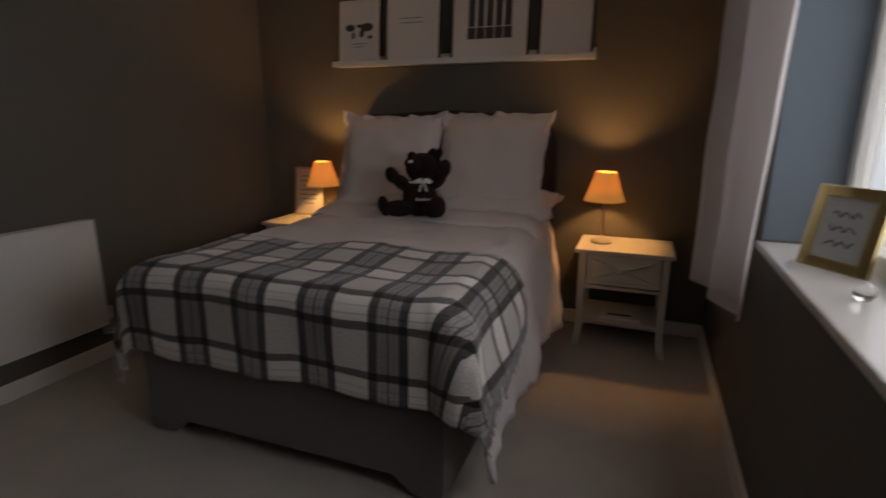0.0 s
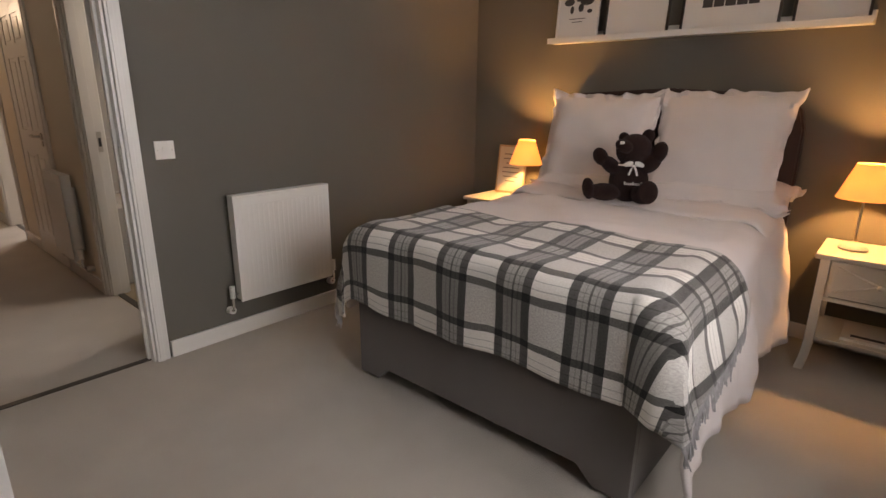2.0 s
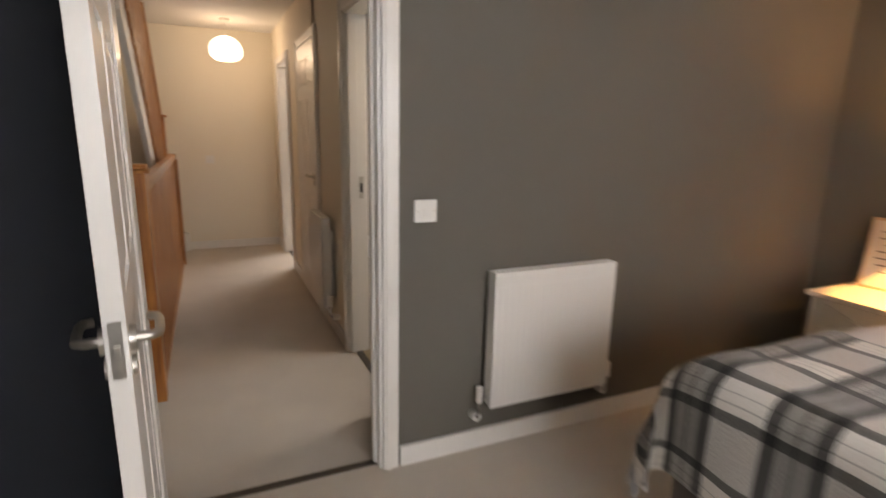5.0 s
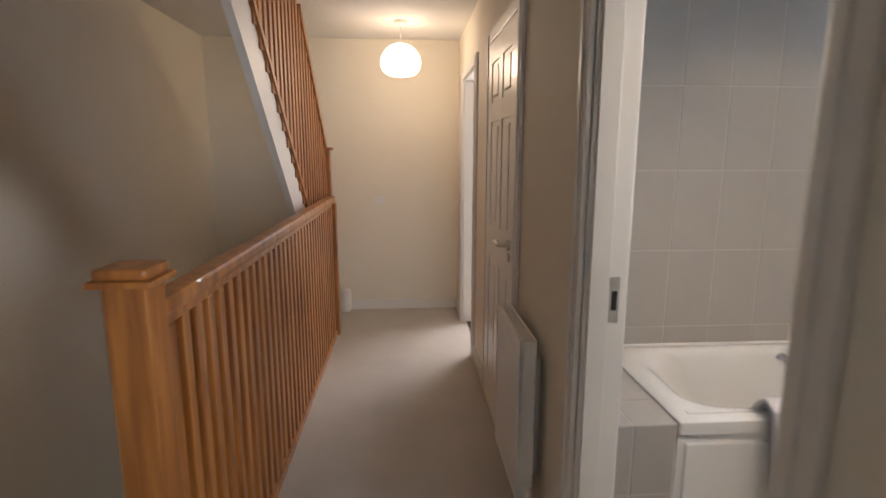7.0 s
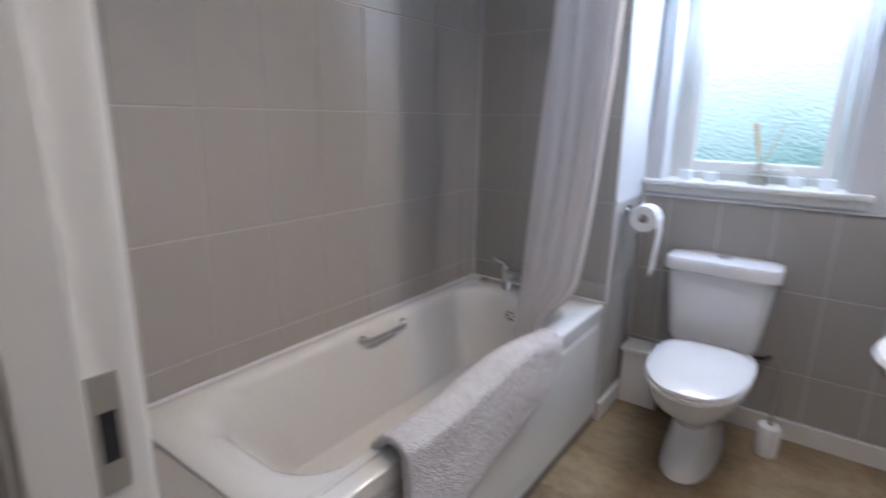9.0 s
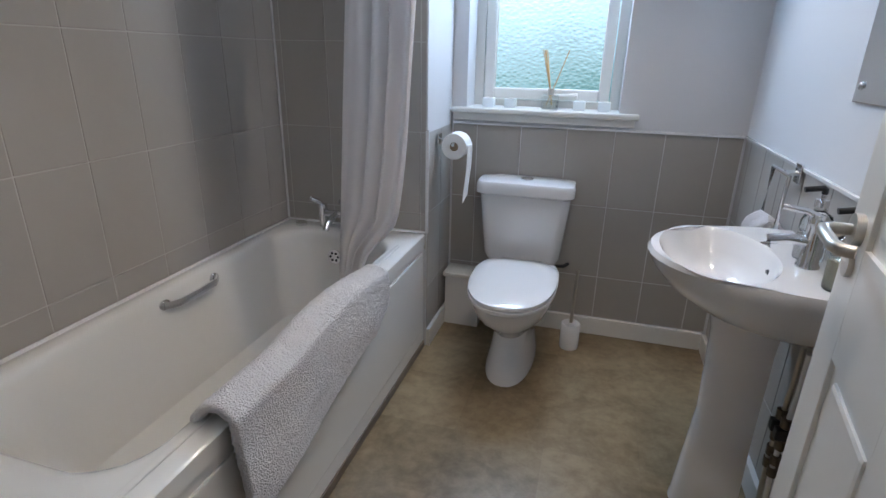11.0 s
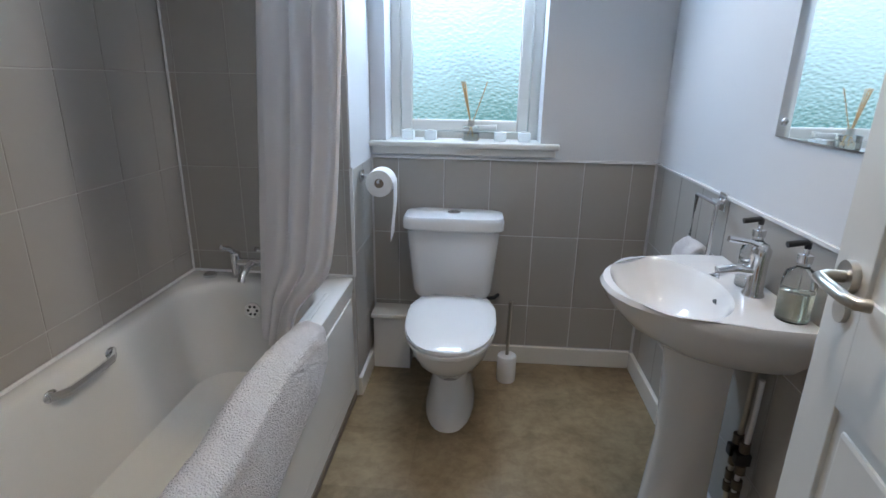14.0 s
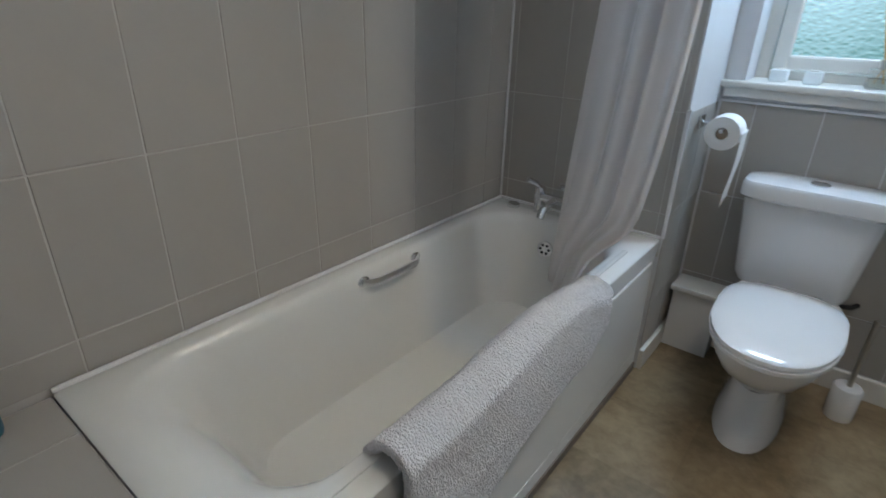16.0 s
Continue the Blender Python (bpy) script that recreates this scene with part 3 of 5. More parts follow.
# ---- radiators ----
def radiator(x0, x1, face, back, z0, z1, label, axis):
    """A convector radiator; spans x0..x1 along the wall, from the wall side back to its face."""
    place = (lambda a, q, z: Vector((q, a, z))) if axis == "y" else (lambda a, q, z: Vector((a, q, z)))

    def bx(a0, a1, q0, q1, c0, c1, bev=0.0, bm=None):
        q0, q1 = sorted((q0, q1))
        return box(q0, q1, a0, a1, c0, c1, bev, bm) if axis == "y" else box(a0, a1, q0, q1, c0, c1, bev, bm)

    s = 1 if face > back else -1
    r = thing("radiator", place((x0 + x1) / 2, back, 0), label, "radiator")
    b = bx(x0, x1, face - s * 0.02, face - s * 0.006, z0, z1 - 0.012, 0.004)
    n = int((x1 - x0) / 0.033)
    for i in range(n):
        a = x0 + 0.02 + (x1 - x0 - 0.04) * (i + 0.5) / n
        part("rib", bx(a - 0.011, a + 0.011, face - s * 0.008, face - s * 0.0048, z0 + 0.035, z1 - 0.06, 0.0018), RAD, r)
    part("panel", b, RAD, r)
    part("back_panel", bx(x0 + 0.01, x1 - 0.01, face - s * 0.065, face - s * 0.055, z0, z1 - 0.015, 0.003), RAD, r)
    for a in (x0, x1 - 0.006):
        part("side_cover", bx(a, a + 0.006, face - s * 0.065, face - s * 0.003, z0 + 0.01, z1, 0.002), RAD, r)
    b = bmesh.new()
    for i in range(int((x1 - x0) / 0.022)):
        a = x0 + 0.012 + i * 0.022
        bx(a, a + 0.012, face - s * 0.055, face - s * 0.02, z1 - 0.006, z1 - 0.001, bm=b)
    bx(x0 + 0.006, x1 - 0.006, face - s * 0.02, face - s * 0.004, z1 - 0.012, z1, 0.002, bm=b)
    bx(x0 + 0.006, x1 - 0.006, face - s * 0.065, face - s * 0.055, z1 - 0.012, z1, 0.002, bm=b)
    part("grille", b, RAD, r)
    for a in (x0 + 0.1, x1 - 0.12):
        part("bracket", bx(a, a + 0.03, back, face - s * 0.065, z0 + 0.05, z1 - 0.1), RAD, r)
    q = face - s * 0.04
    zt = z0 + 0.045
    for e, sg in ((x0, -1), (x1, 1)):
        v = part("valve", tube([place(e, q, zt), place(e + sg * 0.035, q, zt)], 0.009, 10), CHROME, r, "chrome radiator valve", True)
        part("valve_cap", tube([place(e + sg * 0.035, q, zt - 0.02), place(e + sg * 0.035, q, zt + 0.05)], 0.015, 14), RAD, v, "", True)
        part("pipe", tube([place(e + sg * 0.035, q, zt - 0.02), place(e + sg * 0.035, q, zt - 0.075), place(e + sg * 0.035, q - s * 0.012, zt - 0.098),
                           place(e + sg * 0.035, back + s * 0.004, zt - 0.105)], 0.0085, 10), CHROME, v, "", True)
        part("pipe_collar", tube([place(e + sg * 0.035, q - s * 0.014, zt - 0.099), place(e + sg * 0.035, back + s * 0.001, zt - 0.105)], 0.021, 16), RAD, v, "white pipe collar", True)
    return r


radiator(1.378, 2.005, -2.775, W, 0.225, 0.83, "white ribbed convector radiator on the grey wall", "y")
radiator(-4.84, -4.40, 0.985, HY, 0.2, 0.815, "white ribbed convector radiator in the hall", "x")


# ---- small fittings on walls ----
def plate(name, x0, x1, y0, y1, z0, z1, label, cat):
    t = thing(name, ((x0 + x1) / 2, (y0 + y1) / 2, z0), label, cat)
    part("plate", box(x0, x1, y0, y1, z0, z1, 0.002), GLOSS, t)
    return t


sw = plate("light_switch", W, W + 0.009, 1.056, 1.148, 1.043, 1.131, "white plastic light switch on the grey wall", "light switch")
part("rocker", box(W + 0.008, W + 0.013, 1.09, 1.114, 1.07, 1.104, 0.002), RAD, sw)
for y in (1.068, 1.136):
    part("screw", box(W + 0.008, W + 0.0098, y - 0.003, y + 0.003, 1.084, 1.09), STEEL, sw)
th = plate("wall_plate", HE, HE + 0.01, 0.32, 0.41, 0.98, 1.065, "white switch plate on the end wall", "light switch")
part("rocker", box(HE + 0.01, HE + 0.014, 0.352, 0.378, 1.0, 1.04, 0.001), RAD, th)

# ---- pendant lamp ----
pl = thing("pendant_lamp", (-6.9, 0.58, H), "lit white pleated pendant lamp hanging from the ceiling", "ceiling lamp")
prof = []
for i in range(13):
    a = math.pi * i / 12
    prof.append((0.03 + 0.118 * math.sin(a) ** (1.25 if i < 6 else 0.7), 2.12 + (0.135 if i < 6 else 0.10) * math.cos(a)))
b = lathe(prof, 40)
for v in b.verts:
    k = 1 + 0.035 * math.cos(20 * math.atan2(v.co.y, v.co.x))
    v.co.x, v.co.y = v.co.x * k - 6.9, v.co.y * k + 0.58
part("shade", b, PENDANT, pl, "glowing pleated shade", True).visible_shadow = False
part("cord", tube([(-6.9, 0.58, 2.25), (-6.9, 0.58, H - 0.02)], 0.004), GLOSS, pl)
b = lathe([(0.045, H - 0.025), (0.05, H - 0.012), (0.05, H)], 24, close=True)
bmesh.ops.translate(b, vec=(-6.9, 0.58, 0), verts=b.verts)
part("ceiling_rose", b, GLOSS, pl, "", True)

# ---- balustrade and upper stair ----
RY = 0.02
bal = thing("balustrade", (-5.4, RY, 0), "orange varnished pine landing balustrade with square newels", "balustrade")
NX = -3.86
part("newel_post", box(-6.905, -6.815, RY - 0.045, RY + 0.045, 0, 1.062, 0.004), PINE, bal)
for x in (NX,):
    nw = part("newel_post", box(x - 0.045, x + 0.045, RY - 0.045, RY + 0.045, 0, 1.17, 0.004), PINE, bal)
    b = box(x - 0.066, x + 0.066, RY - 0.066, RY + 0.066, 1.17, 1.185, 0.004)
    box(x - 0.056, x + 0.056, RY - 0.056, RY + 0.056, 1.185, 1.21, 0.01, bm=b)
    part("cap", b, PINE, nw)
b = box(-6.915, NX - 0.045, RY - 0.033, RY + 0.033, 1.065, 1.115, 0.014)
box(-6.81, NX - 0.045, RY - 0.02, RY + 0.02, 1.04, 1.07, 0.003, bm=b)
part("handrail", b, PINE, bal)
part("base_rail", box(-6.81, NX - 0.045, RY - 0.03, RY + 0.03, 0.0, 0.045, 0.004), PINE, bal)
nb = 33
for i in range(nb):
    x = -6.76 + (6.76 + NX - 0.11) * i / (nb - 1)
    part("baluster", box(x - 0.022, x + 0.022, RY - 0.022, RY + 0.022, 0.045, 1.04, 0.003), PINE, bal)

up = thing("upper_stair", (-6.9, -0.3, 0), "pine string of a stair rising to the floor above", "stair")


def slanted(x0, z0, x1, z1, y0, y1, dw):
    bm = bmesh.new()
    ring = []
    for y in (y0, y1):
        ring.append([bm.verts.new(p) for p in ((x0, y, z0), (x1, y, z1), (x1, y, z1 - dw), (x0, y, z0 - dw))])
    bm.faces.new(ring[0]); bm.faces.new(ring[1])
    for i in range(4):
        bm.faces.new((ring[0][i], ring[0][(i + 1) % 4], ring[1][(i + 1) % 4], ring[1][i]))
    return bm


UY = -0.10
part("string_board", slanted(-6.42, 1.07, -5.0, 2.385, UY - 0.03, UY + 0.01, 0.30), GLOSS, up, "white painted string of the rising stair")
part("handrail", slanted(-7.43, 1.50, -6.46, 2.41, UY - 0.035, UY + 0.03, 0.07), PINE, up)
part("base_rail", slanted(-7.43, 0.20, -5.0, 2.45, UY - 0.03, UY + 0.03, 0.05), PINE, up)
for i in range(22):
    x = -7.36 + i * 0.1
    zb, zt = 1.07 + (x + 6.42) * 0.926 - 0.02, min(H - 0.002, 1.48 + (x + 7.43) * 0.938)
    if zt - zb > 0.05:
        part("baluster", box(x - 0.028, x + 0.028, UY - 0.02, UY + 0.02, zb, zt, 0.003), PINE, up)
nw = part("newel_post", box(-7.52, -7.43, UY - 0.045, UY + 0.045, -1.5, 1.47, 0.004), PINE, up)
part("cap", box(-7.545, -7.405, UY - 0.07, UY + 0.07, 1.47, 1.495, 0.006), PINE, nw)

b = box(-7.52, -7.40, 0.0, 0.10, 0, 0.22, 0.04)
setting("stair_string_end", b, GLOSS, "rounded white end of the stair string", "trim")

# ---- bed ----
BX0, BX1, BF, BH = -1.99, -0.60, 1.575, 3.50
bed = thing("divan_bed", ((BX0 + BX1) / 2, 2.5, 0), "taupe upholstered divan bed with dark leather headboard", "bed")
b = bmesh.new()
prof = [(BX0, 0.02), (BX0 + 0.13, 0.02), (BX0 + 0.20, 0.085), (BX1 - 0.20, 0.085), (BX1 - 0.13, 0.02), (BX1, 0.02), (BX1, 0.44), (BX0, 0.44)]
r0 = [b.verts.new((x, BF, z)) for x, z in prof]
r1 = [b.verts.new((x, BF + 0.03, z)) for x, z in prof]
b.faces.new(r0); b.faces.new(r1)
for i in range(8):
    b.faces.new((r0[i], r0[(i + 1) % 8], r1[(i + 1) % 8], r1[i]))
part("footboard", b, DIVAN, bed, "taupe fabric foot panel with cut-out")
for x in (BX0, BX1 - 0.03):
    part("side_panel", box(x, x + 0.03, BF + 0.03, BH, 0.02, 0.44, 0.008), DIVAN, bed)
for x in (BX0 + 0.06, BX1 - 0.06):
    for y in (BF + 0.06, BH - 0.1):
        bb = lathe([(0.022, 0.0), (0.022, 0.02)], 14, close=True)
        bmesh.ops.translate(bb, vec=(x, y, 0), verts=bb.verts)
        part("castor", bb, BLACK, bed)
part("base", box(BX0 + 0.03, BX1 - 0.03, BF + 0.03, BH, 0.14, 0.43), DIVAN, bed)
part("mattress", box(BX0 + 0.01, BX1 - 0.01, BF + 0.02, BH, 0.44, 0.715, 0.05), LINEN, bed, "white mattress", True)
b = loft([[(BX0 - 0.01 + 0.0, y, 0.3), (BX1 + 0.04, y, 0.3), (BX1 + 0.04, y, 1.2), (BX1 + 0.01, y, 1.32), (BX1 - 0.07, y, 1.385), ((BX0 + BX1) / 2, y, 1.42),
           (BX0 + 0.04, y, 1.385), (BX0 - 0.02, y, 1.32), (BX0 - 0.05, y, 1.2), (BX0 - 0.05, y, 0.3)] for y in (3.505, 3.585)])
bmesh.ops.bevel(b, geom=b.edges[:], offset=0.012, segments=2, affect="EDGES")
part("headboard", b, LEATHER, bed, "dark brown leather headboard", True)

TOP = 0.735


def fold(s, lo, hi, r=0.07):
    """How a cloth lies over a bed: the place across and the drop for the flat coordinate s."""
    for edge, sg in ((hi, 1), (lo, -1)):
        o = (s - edge) * sg + r
        if o > 0:
            a = min(o / r, math.pi / 2)
            return edge - sg * r + sg * r * math.sin(a), r * (1 - math.cos(a)) + max(0, o - r * math.pi / 2)
    return s, 0.0


def nz(x, y, z=0.0):
    return noise.noise(Vector((x, y, z)))


def duvet(a, c):
    t = 1.60 + c * (3.30 - 1.60)
    s = BX0 - 0.42 + a * (BX1 - BX0 + 0.42 + 0.57 + 0.09 * max(0.0, 1 - c * 4.5))
    x, dx = fold(s, BX0 - 0.025, BX1 + 0.075, 0.12)
    y, dy = fold(t, BF - 0.015, 9, 0.1)
    puff = 0.022 * nz(s * 3, t * 3) + 0.014 * nz(s * 8, t * 6, 3) + 0.006 * nz(s * 18, t * 14, 4)
    hang = min(1, max(dx, dy) / 0.25)
    wave = hang * (0.028 * math.sin(t * 9 + 3 * nz(s, t)) + 0.03 * nz(t * 7, s * 3, 5) + 0.014 * nz(t * 17, s * 9, 7))
    flare = hang * 0.16 * max(dx - 0.1, 0)
    sgn = 1 if s > -1.3 else -1
    return Vector((x + sgn * (wave + flare + 0.02 * hang), y, max(0.06 + 0.05 * nz(t * 4, 1), TOP + 0.03 + puff - max(dx, dy)))), (s, t)


dv = tagged(part("duvet", sheet(80, 70, duvet), LINEN, None, "", True), "rumpled white duvet draped over the bed", "duvet")
solid(dv, 0.02)


def fold_band(a, c):
    s = BX0 - 0.2 + a * (BX1 - BX0 + 0.38)
    x, dx = fold(s, BX0 - 0.03, BX1 + 0.05, 0.10)
    t = 2.86 + c * 0.46
    lift = 0.028 * min(1, c * 6, (1 - c) * 6 + 0.3)
    return Vector((x + (0.02 if s > -1.3 else -0.02) * min(1, dx * 4), t + 0.02 * nz(s * 3, 2), TOP + 0.045 + lift + 0.012 * nz(s * 5, t * 5) - dx)), (s, t)


fb = tagged(part("top_sheet", sheet(60, 14, fold_band), LINEN, None, "", True), "white sheet folded back below the pillows", "sheet")
solid(fb, 0.012)


def throw(a, c):
    s = BX0 - 0.36 + a * (BX1 - BX0 + 0.36 + 0.43 - 0.13 * c)
    back = 2.13 + 0.10 * a
    t = (BF - 0.38) + c * (back - BF + 0.38)
    x, dx = fold(s, BX0 - 0.045, BX1 + 0.10, 0.14)
    y, dy = fold(t, BF - 0.045, 9, 0.09)
    both = min(dx, dy) if s > -1.3 else 0.0
    d = max(dx, dy) + (0.02 if s > -1.3 else 0.3) * min(dx, dy)
    if s > -1.3 and dx > 0 and dy > 0:
        # the free corner hangs as a cone
        th = math.atan2(dy, dx)
        cx, cy = BX1 + 0.10 - 0.14, BF - 0.045 + 0.09
        x, y = cx + (x - cx) * min(1, 1.2 * math.cos(th)), cy + (y - cy) * min(1, 1.2 * math.sin(th))
    hang = min(1, max(dx, dy) / 0.2)
    w = 0.014 * hang * math.sin(s * 14 + t * 6) + 0.012 * hang * nz(s * 5, t * 5)
    puff = 0.020 * nz(s * 3, t * 3) + 0.008 * nz(s * 9, t * 7, 3)
    sg = 1 if s > -1.3 else -1
    kx, ky = (1, 0) if dx > dy else (0, 1)
    fl = 0.16 * max(0, dx - 0.12)
    return Vector((x + sg * kx * (w + fl + 0.02 * hang) + 0.10 * both, y - ky * (w * 0.6 + 0.012) - 0.22 * both, TOP + 0.052 + puff - d)), (s, t)


tw = tagged(part("throw", sheet(110, 70, throw), PLAID, None, "", True), "grey and cream plaid wool throw over the bed foot", "throw")
solid(tw, 0.008)
b = bmesh.new()
for side in (0.0, 1.0):
    for i in range(110):
        c = (i + random.random() * 0.6) / 110
        p, q = throw(side, c)[0], throw(side * 0.96 + 0.02, c)[0]
        d = (p - q).normalized() * 0.5 + Vector((random.uniform(-0.15, 0.15), random.uniform(-0.25, 0.25), -0.8))
        d.normalize()
        ln = random.uniform(0.055, 0.085)
        tube([p - d * 0.004, p + d * ln * 0.5 + Vector((random.uniform(-.004, .004), 0, 0)), p + d * ln], 0.0026, 4, bm=b)
fr = part("fringe", b, mat("grey_wool_fringe", (0.30, 0.29, 0.29), 0.95, vary=0.45, scale=40, grain=90), tw, "twisted grey wool fringe")
tagged(fr, kind="stuff")


def pillow(cx, label, tilt, zb, yb, wd, ht, flange, yaw=0.0, lean_x=0.0):
    def face(sign):
        def f(a, c):
            u, v = a * 2 - 1, c * 2 - 1
            inn = max(0, 1 - max(abs(u), abs(v)) ** 6 * 1.0)
            core = max(0.0, 1 - (abs(u) / (1 - flange)) ** 3.2) * max(0.0, 1 - (abs(v) / (1 - flange)) ** 3.2)
            thick = 0.085 * core ** 0.45
            pinch = 1 + 0.09 * (abs(u) * abs(v)) ** 3 - 0.03 * (1 - v * v) * (abs(u) > 0.8)
            wob = 0.016 * nz(u * 3 + cx, v * 3, sign) + (0.05 * nz(u * 6 + cx * 3, v * 6) if core == 0 else 0)
            return Vector((u * wd / 2 * pinch, -sign * thick - 0.006 * sign + wob, (v + 1) * ht / 2 * (1 + 0.035 * nz(u * 3.5, cx * 5) + 0.04 * (abs(u) * max(0, v)) ** 4))), (a, c)
        return f
    b = sheet(36, 36, face(1))
    join(b, sheet(36, 36, face(-1)))
    m = Matrix.Translation((cx, yb, zb)) @ Euler((radians(-tilt), radians(lean_x), radians(yaw))).to_matrix().to_4x4()
    bmesh.ops.transform(b, matrix=m, verts=b.verts)
    o = tagged(part("pillow", b, LINEN, None, "", True), label, "pillow", "pillows on the bed")
    solid(o, 0.004)
    return o


pillow(-1.64, "large square white oxford pillow propped on the headboard", 20, 0.76, 3.18, 0.70, 0.66, 0.10, 3)
pillow(-0.95, "large square white oxford pillow with frilled border", 20, 0.76, 3.20, 0.70, 0.67, 0.10, -3)
pillow(-1.64, "flat white pillow lying under the square one", 82, 0.81, 2.98 + 0.12, 0.68, 0.42, 0.08)
pillow(-0.90, "flat white pillow lying under the square one", 82, 0.81, 2.98 + 0.12, 0.74, 0.42, 0.08)


# ---- teddy bear ----
def bear(at, turn):
    b = bmesh.new()
    z = 0.0
    ball((0, 0, 0.115), 0.105, 1.0, 0.85, 1.12, bm=b)
    ball((0.012, -0.012, 0.285), 0.088, 1.08, 0.95, 0.98, (0, -18, 0), bm=b)
    ball((-0.038, -0.082, 0.298), 0.042, 1.2, 0.95, 0.85, (0, 25, 0), bm=b)
    ball((-0.046, 0.015, 0.352), 0.028, 1, 0.55, 1.05, (0, -40, 0), bm=b)
    ball((0.078, 0.01, 0.362), 0.034, 1, 0.55, 1.15, (0, 20, 0), bm=b)
    # arms: one held low to the side, one raised beside the head
    ball((-0.10, -0.05, 0.195), 0.044, 1.5, 0.9, 0.9, (0, 38, 0), bm=b)
    ball((-0.158, -0.06, 0.24), 0.041, 0.95, 0.9, 1.25, (0, -30, 0), bm=b)
    ball((0.105, -0.04, 0.215), 0.046, 1.4, 0.9, 0.95, (0, -48, 0), bm=b)
    ball((0.142, -0.05, 0.275), 0.043, 0.95, 0.9, 1.35, (0, 16, 0), bm=b)
    # legs: one turned out flat, one towards the foot of the bed
    ball((-0.12, -0.07, 0.048), 0.054, 1.75, 0.95, 0.9, (0, 0, 18), bm=b)
    ball((-0.205, -0.10, 0.062), 0.052, 0.62, 0.9, 1.15, (0, -12, 18), bm=b)
    ball((0.075, -0.10, 0.045), 0.056, 1.0, 1.7, 0.9, (0, 0, 16), bm=b)
    ball((0.10, -0.185, 0.06), 0.056, 0.95, 0.6, 1.1, (0, 0, 16), bm=b)
    m = Matrix.Translation(at) @ Euler((radians(-8), 0, radians(turn))).to_matrix().to_4x4()
    bmesh.ops.transform(b, matrix=m, verts=b.verts)
    o = tagged(part("teddy_bear", b, FUR, None, "", True), "dark brown plush teddy bear sitting on the bed", "soft toy")
    rb = thing("ribbon", m @ Vector((0, -0.08, 0.19)), "pale ribbon bow round the teddy's neck", "ribbon")
    c = [(0.085 * math.cos(a), 0.08 * math.sin(a) - 0.012, 0.205 + 0.008 * math.sin(a)) for a in [math.pi * 2 * i / 20 for i in range(21)]]
    b = tube(c, 0.006, 6)
    bmesh.ops.transform(b, matrix=m, verts=b.verts)
    part("band", b, PAPER, rb)
    for s in (-1, 1):
        b = ball((0.02 + s * 0.028, -0.098, 0.205), 0.022, 1.2, 0.4, 0.6, (0, s * 20, 0))
        tube([(0.02, -0.1, 0.2), (0.02 + s * 0.012, -0.112, 0.175), (0.02 + s * 0.022, -0.108, 0.145)], 0.006, 6, bm=b)
        bmesh.ops.transform(b, matrix=m, verts=b.verts)
        part("loop", b, PAPER, rb)
    return m


bm_ = bear((-1.25, 2.90, 0.80), 22)
# small white spot at the front of the muzzle
tg = box(-0.062, -0.038, -0.122, -0.108, 0.306, 0.322, 0.004)
bmesh.ops.transform(tg, matrix=bm_, verts=tg.verts)
tagged(part("face_spot", tg, PAPER), "small white spot on the teddy's face", "tag")
wr = bmesh.new()
for i in range(9):
    box(-0.02 + i * 0.0105, -0.013 + i * 0.0105, -0.0925 + abs(i - 2) * 0.0016, -0.080, 0.092, 0.104 + (0.006 if i % 4 == 0 else 0), bm=wr)
bmesh.ops.transform(wr, matrix=bm_, verts=wr.verts)
tagged(part("embroidery", wr, PAPER), "pale stitched lettering on the teddy's belly", "embroidery")


